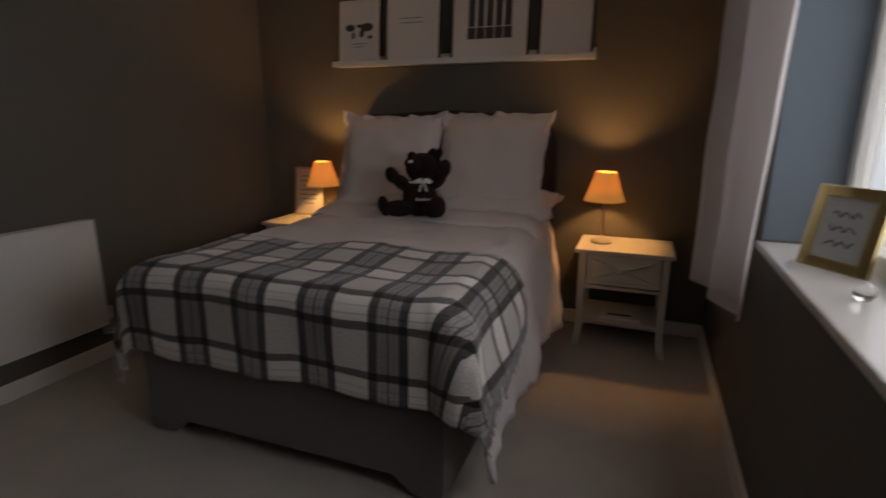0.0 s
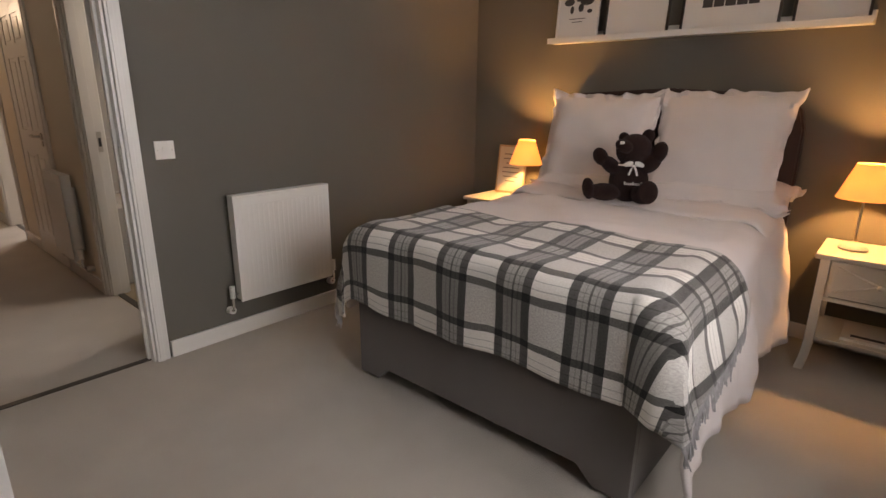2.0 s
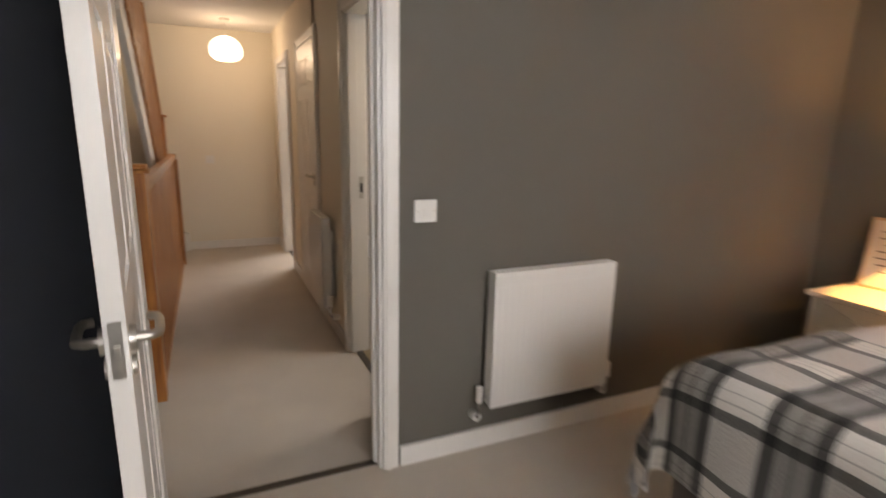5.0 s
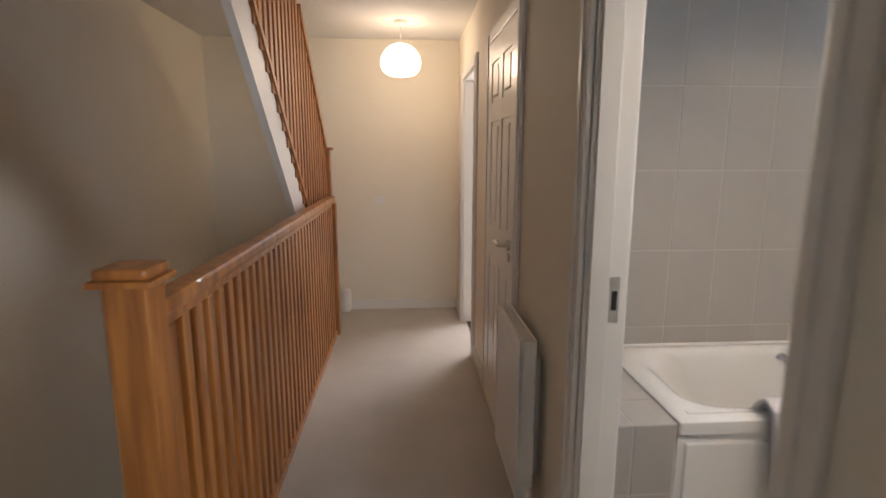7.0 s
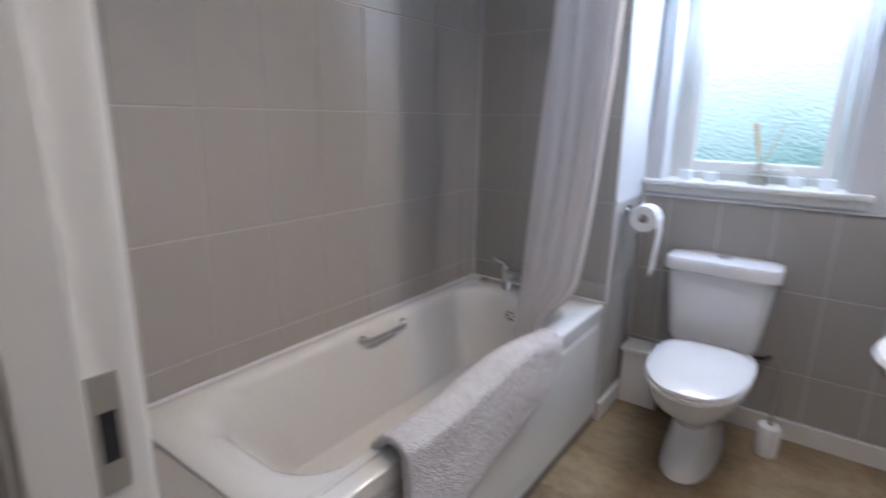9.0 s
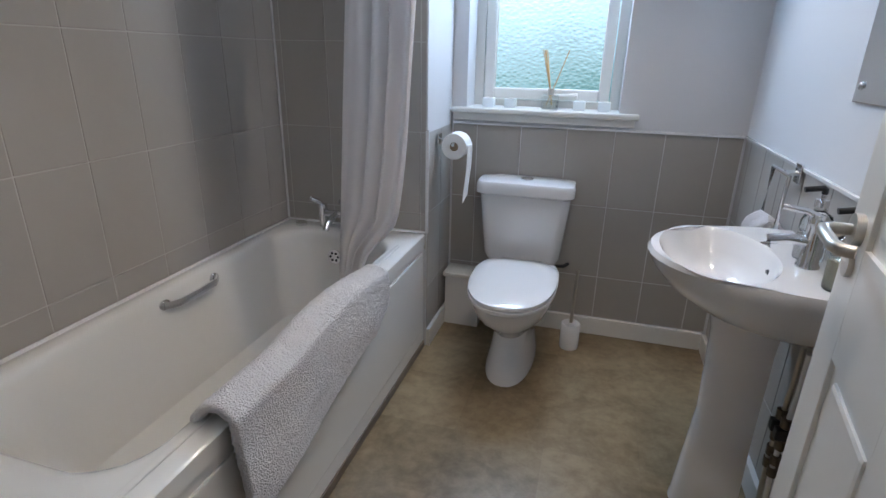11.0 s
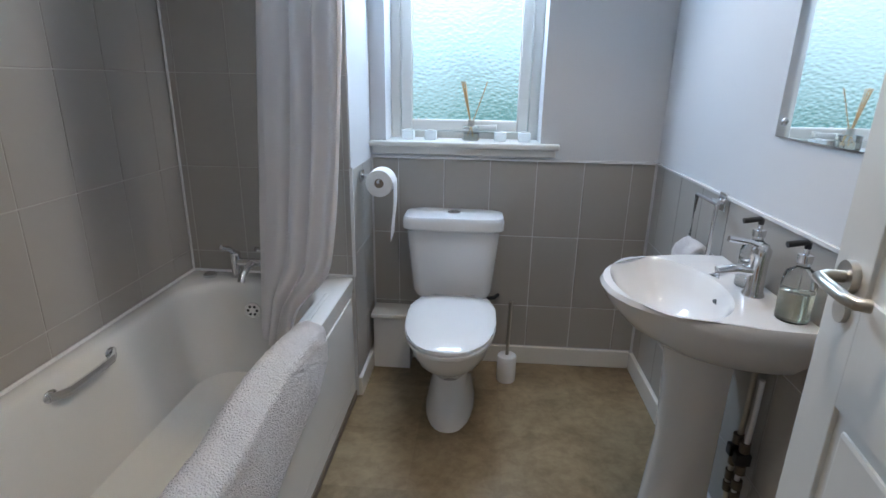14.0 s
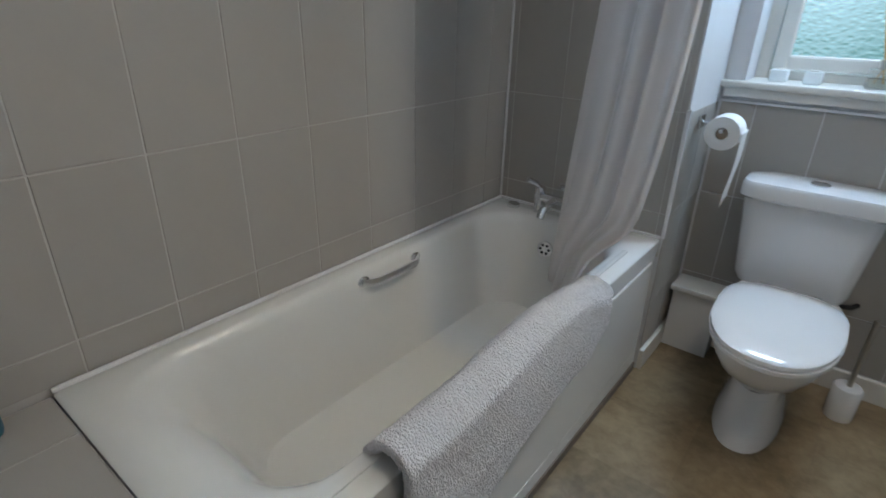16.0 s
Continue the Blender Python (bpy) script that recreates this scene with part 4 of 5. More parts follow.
# ---- nightstands ----
def nightstand(x0, label):
    x1, y0, y1, h = x0 + 0.50, 3.165, 3.57, 0.625
    n = thing("nightstand", ((x0 + x1) / 2, 3.37, 0), label, "nightstand", "nightstands beside the bed")
    part("top", box(x0 - 0.025, x1 + 0.025, y0 - 0.02, y1, h - 0.025, h, 0.006), IVORY, n)
    for x in (x0, x1 - 0.04):
        for y, fl in ((y0, -0.02), (y1 - 0.045, 0)):
            o = 0.02 if x > x0 else -0.02
            part("leg", loft([[(x + o * k, y + fl * k, z), (x + 0.04 + o * k, y + fl * k, z), (x + 0.04 + o * k, y + 0.04 + fl * k, z), (x + o * k, y + 0.04 + fl * k, z)]
                              for k, z in ((1, 0.0), (0.35, 0.06), (0, 0.16), (0, h - 0.025))]), IVORY, n)
    for x in (x0 + 0.008, x1 - 0.026):
        part("side_panel", box(x, x + 0.018, y0 + 0.04, y1 - 0.045, 0.40, h - 0.025), IVORY, n)
    part("back_panel", box(x0 + 0.04, x1 - 0.04, y1 - 0.02, y1 - 0.008, 0.40, h - 0.025), IVORY, n)
    part("shelf", box(x0 + 0.01, x1 - 0.01, y0 + 0.01, y1 - 0.01, 0.165, 0.185, 0.004), IVORY, n)
    part("rail", box(x0 + 0.04, x1 - 0.04, y0 + 0.005, y0 + 0.022, 0.385, 0.405, 0.002), IVORY, n)
    d = part("drawer", box(x0 + 0.045, x1 - 0.045, y0 + 0.006, y0 + 0.024, 0.412, h - 0.03, 0.002), IVORY, n)
    b = box(x0 + 0.05, x1 - 0.05, y0, y0 + 0.006, 0.415, 0.435, 0.001)
    box(x0 + 0.05, x1 - 0.05, y0, y0 + 0.006, h - 0.053, h - 0.033, 0.001, bm=b)
    for x in (x0 + 0.05, x1 - 0.07):
        box(x, x + 0.02, y0, y0 + 0.006, 0.435, h - 0.053, 0.001, bm=b)
    part("drawer_frame", b, IVORY, d)
    for sg in (-1, 1):
        cx, cz, hw_, hz = (x0 + x1) / 2, (0.435 + h - 0.053) / 2, 0.18, 0.066
        part("cross_bead", tube([(cx - hw_, y0 + 0.004, cz - sg * hz), (cx + hw_, y0 + 0.004, cz + sg * hz)], 0.006, 6), IVORY, d)
    kb = ball(((x0 + x1) / 2, y0 - 0.012, (0.435 + h - 0.053) / 2), 0.014)
    part("knob", kb, IVORY, d, "", True)
    return n


ns = nightstand(-0.34, "ivory painted nightstand with drawer and low shelf")
nl = nightstand(-2.60, "ivory painted nightstand in the corner by the bed")


def table_lamp(x, y, label):
    z = 0.625
    t = thing("table_lamp", (x, y, z), label, "table lamp", "lamps on the nightstands")

    def at(bm):
        bmesh.ops.translate(bm, vec=(x, y, z), verts=bm.verts)
        return bm
    part("base", at(lathe([(0.0, 0), (0.062, 0), (0.065, 0.008), (0.055, 0.022), (0.03, 0.036), (0.012, 0.042), (0.0, 0.043)], 28)), IVORY, t, "domed ivory base", True)
    part("stem", at(lathe([(0.006, 0.04), (0.006, 0.28), (0.0, 0.282)], 12)), STEEL, t, "", True)
    part("bulb", at(ball((0, 0, 0.36), 0.03, 1, 1, 1.25)), glow("lit_bulb", (1, 0.72, 0.35), 12), t, "", True).visible_shadow = False
    s = part("shade", at(lathe([(0.118, 0.262), (0.058, 0.432)], 36)), SHADE, t, "glowing pleated fabric shade", True)
    solid(s, 0.003)
    part("socket", at(lathe([(0.014, 0.27), (0.014, 0.325), (0, 0.325)], 12)), IVORY, t)
    for zz, r in ((0.262, 0.119), (0.432, 0.059)):
        part("rim", at(tube([(r * math.cos(i * math.pi / 16), r * math.sin(i * math.pi / 16), zz) for i in range(33)], 0.0025, 6)), SHADE, s)
    return t


table_lamp(-0.235, 3.37, "lit table lamp with orange shade on nightstand")
table_lamp(-2.22, 3.37, "lit table lamp with orange shade in the corner")
bk = thing("magazine", (-0.1, 3.35, 0.185), "magazine lying on the nightstand's low shelf", "magazine")
part("cover", box(-0.2, 0.03, 3.22, 3.48, 0.185, 0.20, 0.002), PAPER, bk)
part("title_bar", box(-0.16, -0.02, 3.26, 3.29, 0.20, 0.2012), INK, bk)

# framed card by the left lamp
fc = thing("picture_card", (-2.45, 3.5, 0.625), "pale framed print leaning on the wall by the lamp", "picture")
m = Matrix.Translation((-2.45, 3.50, 0.625)) @ Euler((radians(-8), 0, radians(6))).to_matrix().to_4x4()
b = box(-0.125, 0.125, 0, 0.015, 0, 0.375, 0.003)
bmesh.ops.transform(b, matrix=m, verts=b.verts)
part("frame", b, mat("pale_wood", (0.55, 0.42, 0.28), 0.5), fc)
b = box(-0.11, 0.11, -0.002, 0, 0.015, 0.36)
bmesh.ops.transform(b, matrix=m, verts=b.verts)
part("print", b, PAPER, fc)
b = bmesh.new()
for i in range(7):
    wdt = random.uniform(0.03, 0.075)
    box(-wdt, wdt, -0.0032, -0.002, 0.30 - i * 0.035, 0.308 - i * 0.035, bm=b)
bmesh.ops.transform(b, matrix=m, verts=b.verts)
part("text_lines", b, mat("grey_print", (0.25, 0.23, 0.22), 0.8), fc)

# ---- picture ledge and pictures ----
SZ = 1.72
ld = thing("picture_ledge", (-1.26, 3.54, SZ), "long white wall ledge above the headboard", "shelf")
part("shelf_board", box(-2.16, -0.36, 3.472, N, SZ, SZ + 0.018, 0.002), GLOSS, ld)
part("front_lip", box(-2.16, -0.36, 3.466, 3.478, SZ - 0.004, SZ + 0.032, 0.002), GLOSS, ld)
part("back_rail", box(-2.16, -0.36, N - 0.014, N, SZ + 0.018, SZ + 0.07, 0.002), GLOSS, ld)


def picture(x0, x1, h, frame_mat, label, mount=0.0, art=None):
    p = thing("framed_print", ((x0 + x1) / 2, 3.51, SZ + 0.018), label, "picture", "pictures on the ledge")
    m = Matrix.Translation(((x0 + x1) / 2, 3.502, SZ + 0.019)) @ Euler((radians(-5), 0, 0)).to_matrix().to_4x4()
    w2 = (x1 - x0) / 2
    b = box(-w2, -w2 + 0.014, 0, 0.018, 0, h, 0.001); box(w2 - 0.014, w2, 0, 0.018, 0, h, 0.001, bm=b)
    box(-w2 + 0.014, w2 - 0.014, 0, 0.018, 0, 0.014, 0.001, bm=b); box(-w2 + 0.014, w2 - 0.014, 0, 0.018, h - 0.014, h, 0.001, bm=b)
    bmesh.ops.transform(b, matrix=m, verts=b.verts)
    part("frame", b, frame_mat, p)
    b = box(-w2 + 0.014, w2 - 0.014, 0.006, 0.014, 0.014, h - 0.014)
    bmesh.ops.transform(b, matrix=m, verts=b.verts)
    part("print", b, PAPER, p)
    if art:
        b = art(w2, h)
        bmesh.ops.transform(b, matrix=m, verts=b.verts)
        part("printed_image", b, INK, p)
    return p


def art_map(w2, h):
    b = bmesh.new()
    for cx, cz, r, sx, sz in ((-.07, .30, .03, 1.3, .8), (-.045, .25, .02, .7, 1.3), (.0, .31, .02, 1, .6), (.02, .26, .025, .8, 1.1), (.06, .30, .04, 1.3, .7), (.085, .235, .016, 1.2, .8)):
        ball((cx, 0.0055, cz - 0.06), r, sx, 0.02, sz, bm=b, seg=8)
    box(-0.06, 0.06, 0.005, 0.006, 0.13, 0.134, bm=b); box(-0.04, 0.04, 0.005, 0.006, 0.11, 0.114, bm=b)
    return b


def art_lines(w2, h):
    b = box(-0.09, 0.07, 0.005, 0.006, 0.25, 0.254)
    box(-0.10, 0.06, 0.005, 0.006, 0.28, 0.284, bm=b)
    return b


def art_dark(w2, h):
    b = bmesh.new()
    step = (2 * w2 - 0.22) / 5
    for k in range(5):
        x = -w2 + 0.11 + step * k
        box(x + 0.003, x + step - 0.003, 0.004, 0.006, 0.125, 0.195, bm=b)
        box(x + 0.008, x + step - 0.008, 0.004, 0.006, 0.2, h - 0.1, bm=b)
    return b


picture(-2.122, -1.815, 0.42, GLOSS, "framed world map print on the ledge", art=art_map)
picture(-1.765, -1.355, 0.52, FRAMEB, "framed pale line print on the ledge", art=art_lines)
picture(-1.285, -0.765, 0.52, FRAMEB, "framed dark photograph with wide pale mount", art=art_dark)
picture(-0.71, -0.375, 0.50, FRAMEB, "framed plain pale print on the ledge")

# ---- bedroom window ----
sl = tagged(part("window_sill", box(E - 0.012, E + 0.24, WY0 + 0.002, WY1 + 0.03, WZ0, WZ0 + 0.03, 0.008), GLOSS), "deep white painted window sill", "window sill", kind="structure")
wd = thing("window_1", (E + 0.24, 1.3, WZ0), "white framed bedroom window in deep recess", "window", kind="structure")
xw = E + 0.235
for y0, y1, z0, z1 in ((WY0, WY1, WZ0 + 0.03, WZ0 + 0.09), (WY0, WY1, WZ1 - 0.06, WZ1), (WY0, WY0 + 0.06, WZ0 + 0.09, WZ1 - 0.06), (WY1 - 0.066, WY1 - 0.006, WZ0 + 0.09, WZ1 - 0.06), (1.30, 1.36, WZ0 + 0.09, WZ1 - 0.06)):
    part("window_frame", box(xw, xw + 0.06, y0, y1, z0, z1, 0.004), GLOSS, wd)
pn = part("pane", box(xw + 0.025, xw + 0.031, WY0 + 0.06, WY1 - 0.06, WZ0 + 0.09, WZ1 - 0.06), GLASS, wd)
pn.visible_shadow = False
OUT1 = outdoor("outdoor_glow_east", (0.75, 0.88, 1.0), (0.6, 0.75, 0.9), (0.25, 0.35, 0.35), 0.3, 1.6, 5.5)
setting("backdrop_east", box(1.35, 1.36, -1.4, 4.2, -0.5, 4.0), OUT1, "pale sky and hedge outside the bedroom", "backdrop")


def pleat(x, y0, y1, z0, z1, amp, n, ax="x", flat=0.0):
    def f(a, c):
        y = y0 + a * (y1 - y0)
        w = amp * math.sin(a * n * 2 * math.pi + 0.6 * nz(a * 4, c * 2)) * (0.7 + 0.3 * c)
        z = z0 + c * (z1 - z0)
        return Vector((x + w + 0.01 * nz(a * 6, c * 4, 2), y + 0.01 * nz(c * 3, a * 5), z)), (a, c)
    return f


cu = thing("curtain", (0.3, 2.3, 0.62), "white lined curtain hanging beside the window", "curtain")
solid(part("cloth", sheet(70, 24, lambda a, c: (lambda q: (q[0] + Vector((-0.11 * a + 0.035 * c, 0, 0)), q[1]))(pleat(0.315, 2.0, 2.62, 0.69, 2.28, 0.034, 2.2)(a, c))), CURT, cu, "", True), 0.006)
part("pole", tube([(0.315, -0.2, 2.30), (0.315, 3.0, 2.30)], 0.014, 14), STEEL, cu)
for y in (-0.1, 2.9):
    part("bracket", tube([(0.315, y, 2.30), (E, y, 2.30)], 0.008), STEEL, cu)
ff = thing("photo_frame", (0.53, 1.93, WZ0 + 0.03), "brass photo frame with handwritten card on the sill", "picture frame")
m = Matrix.Translation((0.525, 1.925, WZ0 + 0.031)) @ Euler((radians(-12), 0, radians(-52))).to_matrix().to_4x4()
b = bmesh.new()
for q in ((-0.11, -0.075, 0, 0.26), (0.075, 0.11, 0, 0.26), (-0.075, 0.075, 0, 0.035), (-0.075, 0.075, 0.225, 0.26)):
    box(q[0], q[1], 0, 0.02, q[2], q[3], 0.004, bm=b)
bmesh.ops.transform(b, matrix=m, verts=b.verts)
part("frame", b, GOLD, ff)
b = box(-0.075, 0.075, 0.008, 0.014, 0.035, 0.225)
bmesh.ops.transform(b, matrix=m, verts=b.verts)
part("card", b, PAPER, ff)
b = bmesh.new()
for i in range(3):
    tube([(-0.045 + k * 0.012, 0.0065, 0.175 - i * 0.045 + 0.011 * math.sin(k * 2.3 + i * 2)) for k in range(8)], 0.0022, 5, bm=b)
bmesh.ops.transform(b, matrix=m, verts=b.verts)
part("script", b, INK, ff)
b = box(-0.075, 0.075, 0.003, 0.004, 0.035, 0.225)
bmesh.ops.transform(b, matrix=m, verts=b.verts)
part("glass", b, GLASS, ff).visible_shadow = False
b = tube([(0.0, 0.02, 0.15), (0.0, 0.075, 0.014)], 0.006)
bmesh.ops.transform(b, matrix=m, verts=b.verts)
part("strut", b, GOLD, ff)
gl = thing("glass_ornament", (0.52, 1.62, WZ0 + 0.03), "small clear glass ornament on the sill", "ornament")
part("body", ball((0.52, 1.62, WZ0 + 0.055), 0.025, 1, 1, 1), GLASS, gl, "", True)

# ---- bathroom window ----
yw = BN + 0.16
bw = thing("window_2", ((QX0 + QX1) / 2, yw, QZ0), "white framed bathroom window with rippled obscure glass", "window", kind="structure")
b = box(QX0, QX0 + 0.045, yw, yw + 0.06, QZ0, QZ1, 0.004); box(QX1 - 0.045, QX1, yw, yw + 0.06, QZ0, QZ1, 0.004, bm=b)
box(QX0 + 0.045, QX1 - 0.045, yw, yw + 0.06, QZ0, QZ0 + 0.045, 0.004, bm=b); box(QX0 + 0.045, QX1 - 0.045, yw, yw + 0.06, QZ1 - 0.045, QZ1, 0.004, bm=b)
part("window_frame", b, GLOSS, bw)
a0, a1, c0, c1 = QX0 + 0.05, QX1 - 0.05, QZ0 + 0.05, QZ1 - 0.05
b = box(a0, a0 + 0.05, yw - 0.018, yw + 0.04, c0, c1, 0.008); box(a1 - 0.05, a1, yw - 0.018, yw + 0.04, c0, c1, 0.008, bm=b)
box(a0 + 0.05, a1 - 0.05, yw - 0.018, yw + 0.04, c0, c0 + 0.05, 0.008, bm=b); box(a0 + 0.05, a1 - 0.05, yw - 0.018, yw + 0.04, c1 - 0.05, c1, 0.008, bm=b)
sash = part("sash", b, GLOSS, bw)
b = box(-3.80, -3.68, yw - 0.045, yw - 0.03, c0 + 0.012, c0 + 0.03, 0.005); box(-3.72, -3.68, yw - 0.03, yw - 0.018, c0 + 0.008, c0 + 0.034, 0.003, bm=b)
part("window_handle", b, GLOSS, sash)
b = box(a0 + 0.05, a1 - 0.05, yw + 0.008, yw + 0.014, c0 + 0.05, c1 - 0.05)
pane = part("pane", b, FROST, sash, "rippled obscure glass")
pane.visible_shadow = False
OUT2 = outdoor("outdoor_glow_north", (0.95, 0.98, 1.0), (0.56, 0.80, 0.90), (0.13, 0.28, 0.28), 0.95, 2.35, 1.55)
setting("backdrop_north", box(-6.4, -1.4, 5.3, 5.31, -0.5, 5.0), OUT2, "bright sky above dark hedge outside the bathroom", "backdrop")
b = box(QX0 - 0.075, QX1 + 0.085, BN - 0.035, BN, QZ0 - 0.012, QZ0 + 0.014, 0.008)
box(QX0 + 0.002, QX1 - 0.002, BN, yw, QZ0 - 0.012, QZ0 + 0.014, bm=b)
box(QX0 - 0.06, QX1 + 0.07, BN - 0.02, BN, QZ0 - 0.045, QZ0 - 0.012, 0.004, bm=b)
tagged(part("window_sill", b, GLOSS), "white painted bathroom window sill", "window sill", kind="structure")
SL = QZ0 + 0.014

# reed diffuser and tea lights on the sill
df = thing("reed_diffuser", (-3.80, BN + 0.07, SL), "glass reed diffuser with pale reeds on the sill", "diffuser")
b = box(-3.838, -3.762, BN + 0.032, BN + 0.108, SL, SL + 0.065, 0.008)
part("bottle", b, GLASS, df, "square clear glass bottle", True)
part("liquid", box(-3.83, -3.77, BN + 0.04, BN + 0.10, SL + 0.006, SL + 0.035, 0.004), glassy("pale_oil", (0.95, 0.93, 0.85), 0.0, 0), df)
b = lathe([(0.018, 0.065), (0.016, 0.072), (0.016, 0.092), (0.0, 0.093)], 16)
bmesh.ops.translate(b, vec=(-3.80, BN + 0.07, SL), verts=b.verts)
part("neck", b, STEEL, df, "", True)
for i, (dx, dy) in enumerate(((-0.055, 0.0), (-0.047, 0.01), (-0.04, -0.012), (-0.036, 0.016), (-0.05, 0.02), (0.075, 0.005))):
    part("reed", tube([(-3.80 - dx * 0.2, BN + 0.07, SL + 0.02), (-3.80 + dx * 0.9, BN + 0.07 + dy, SL + 0.26)], 0.0022, 6), REED, df)
for x in (-4.09, -3.985, -3.665, -3.555):
    tl = thing("tea_light", (x, BN + 0.06, SL), "small frosted glass tea light holder on sill", "tea light", "tea lights on the sill")
    b = box(x - 0.027, x + 0.027, BN + 0.033, BN + 0.087, SL, SL + 0.042, 0.005)
    part("holder", b, mat("frosted_white_glass", (0.78, 0.82, 0.84), 0.35), tl, "", True)
    bb = lathe([(0.018, 0.042), (0.018, 0.046), (0, 0.046)], 16)
    bmesh.ops.translate(bb, vec=(x, BN + 0.06, SL), verts=bb.verts)
    part("wax", bb, PAPER, tl)

# ---- bath ----
T0, T1, U0, U1, RZ = BX + 0.008, PX - 0.002, 1.50, PY - 0.008, 0.578
bath = thing("bathtub", ((T0 + T1) / 2, 2.3, 0), "white acrylic bathtub with panel along its side", "bathtub")


def rr(x0, x1, y0, y1, r, z, k=8):
    pts = []
    for cx, cy, a in ((x1 - r, y1 - r, 0), (x0 + r, y1 - r, 90), (x0 + r, y0 + r, 180), (x1 - r, y0 + r, 270)):
        for i in range(k + 1):
            t = radians(a + 90 * i / k)
            pts.append((cx + r * math.cos(t), cy + r * math.sin(t), z))
    return pts


rings = [rr(T0, T1, U0, U1, 0.012, RZ - 0.05), rr(T0, T1, U0, U1, 0.014, RZ - 0.006), rr(T0 + 0.006, T1 - 0.006, U0 + 0.006, U1 - 0.006, 0.02, RZ),
         rr(T0 + 0.050, T1 - 0.075, U0 + 0.055, U1 - 0.10, 0.17, RZ), rr(T0 + 0.058, T1 - 0.083, U0 + 0.075, U1 - 0.112, 0.17, RZ - 0.003),
         rr(T0 + 0.065, T1 - 0.090, U0 + 0.10, U1 - 0.122, 0.17, RZ - 0.012), rr(T0 + 0.071, T1 - 0.096, U0 + 0.13, U1 - 0.13, 0.17, RZ - 0.030),
         rr(T0 + 0.078, T1 - 0.101, U0 + 0.165, U1 - 0.135, 0.17, RZ - 0.07), rr(T0 + 0.088, T1 - 0.108, U0 + 0.21, U1 - 0.143, 0.16, RZ - 0.15),
         rr(T0 + 0.100, T1 - 0.118, U0 + 0.26, U1 - 0.155, 0.15, RZ - 0.26),
         rr(T0 + 0.12, T1 - 0.14, U0 + 0.32, U1 - 0.18, 0.13, RZ - 0.37), rr(T0 + 0.17, T1 - 0.19, U0 + 0.40, U1 - 0.23, 0.10, RZ - 0.405),
         rr(T0 + 0.24, T1 - 0.26, U0 + 0.52, U1 - 0.32, 0.06, RZ - 0.41)]
b = bmesh.new()
vs = [[b.verts.new(p) for p in r] for r in rings]
for p, q in zip(vs, vs[1:]):
    for i in range(len(p)):
        b.faces.new((p[i], p[(i + 1) % len(p)], q[(i + 1) % len(p)], q[i]))
b.faces.new(vs[-1])
part("tub", b, ACRYLIC, bath, "", True)
b = box(T1 - 0.022, T1 - 0.008, U0, U1, 0.0, RZ - 0.05, 0.004)
box(T1 - 0.01, T1 - 0.003, U0 + 0.03, U1 - 0.03, 0.10, RZ - 0.085, 0.006, bm=b)
part("side_panel", b, ACRYLIC, bath, "glossy white bath panel")
part("plinth", box(T1 - 0.02, T1 - 0.002, U0, U1, 0.0, 0.035, 0.002), mat("brown_trim", (0.16, 0.12, 0.09), 0.6), bath)
b = box(T1 - 0.062, T1 - 0.045, U0 + 0.05, U1 - 0.2, RZ, RZ + 0.006, 0.003)
part("rim_ridge", b, ACRYLIC, bath, "", True)
gx, gz = T0 + 0.072, RZ - 0.043
hy0, hy1 = 2.325, 2.525
g = part("grab_handle", loft([[(gx + o - 0.004, y, gz + 0.012), (gx + o + 0.007, y, gz + 0.015), (gx + o + 0.010, y, gz + 0.002), (gx + o + 0.006, y, gz - 0.010), (gx + o - 0.004, y, gz - 0.012)]
                              for y, o in ((hy0 - 0.03, 0.0), (hy0 - 0.012, 0.018), (hy0 + 0.012, 0.030), ((hy0 + hy1) / 2, 0.033), (hy1 - 0.012, 0.030), (hy1 + 0.012, 0.018), (hy1 + 0.03, 0.0))]), CHROME, bath, "chrome grab handle", True)
for y in (hy0 - 0.02, hy1 + 0.02):
    part("mount", ball((gx - 0.002, y, gz), 0.02, 0.5, 1.3, 0.9), CHROME, g, "", True)
# taps at the far end
b = lathe([(0.026, 0), (0.026, 0.012), (0.02, 0.016), (0, 0.016)], 20)
bmesh.ops.translate(b, vec=(-4.84, PY - 0.075, RZ), verts=b.verts)
part("waste_knob", b, CHROME, bath, "", True)
tp = thing("bath_mixer_tap", (-4.66, PY - 0.06, RZ), "chrome bath mixer tap on the bath's end", "tap")
ty = PY - 0.065
part("body", tube([(-4.74, ty, RZ + 0.065), (-4.58, ty, RZ + 0.065)], 0.017, 14), CHROME, tp, "", True)
for x in (-4.73, -4.59):
    part("pillar", tube([(x, ty, RZ), (x, ty, RZ + 0.065)], 0.019, 16), CHROME, tp, "", True)
    h = part("handle", tube([(x, ty, RZ + 0.065), (x, ty, RZ + 0.105)], 0.02, 16), CHROME, tp, "", True)
    part("lever", tube([(x, ty, RZ + 0.10), (x - 0.01, ty - 0.02, RZ + 0.125), (x - 0.03, ty - 0.05, RZ + 0.14)], 0.010, 10), CHROME, h, "", True)
part("spout", tube([(-4.66, ty, RZ + 0.065), (-4.66, ty - 0.05, RZ + 0.06), (-4.66, ty - 0.10, RZ + 0.045), (-4.66, ty - 0.115, RZ + 0.02)], 0.014, 12), CHROME, tp, "", True)
of = part("overflow", tube([(-4.63, PY - 0.162, RZ - 0.10), (-4.63, PY - 0.172, RZ - 0.10)], 0.032, 20), CHROME, bath, "chrome overflow rose", True)
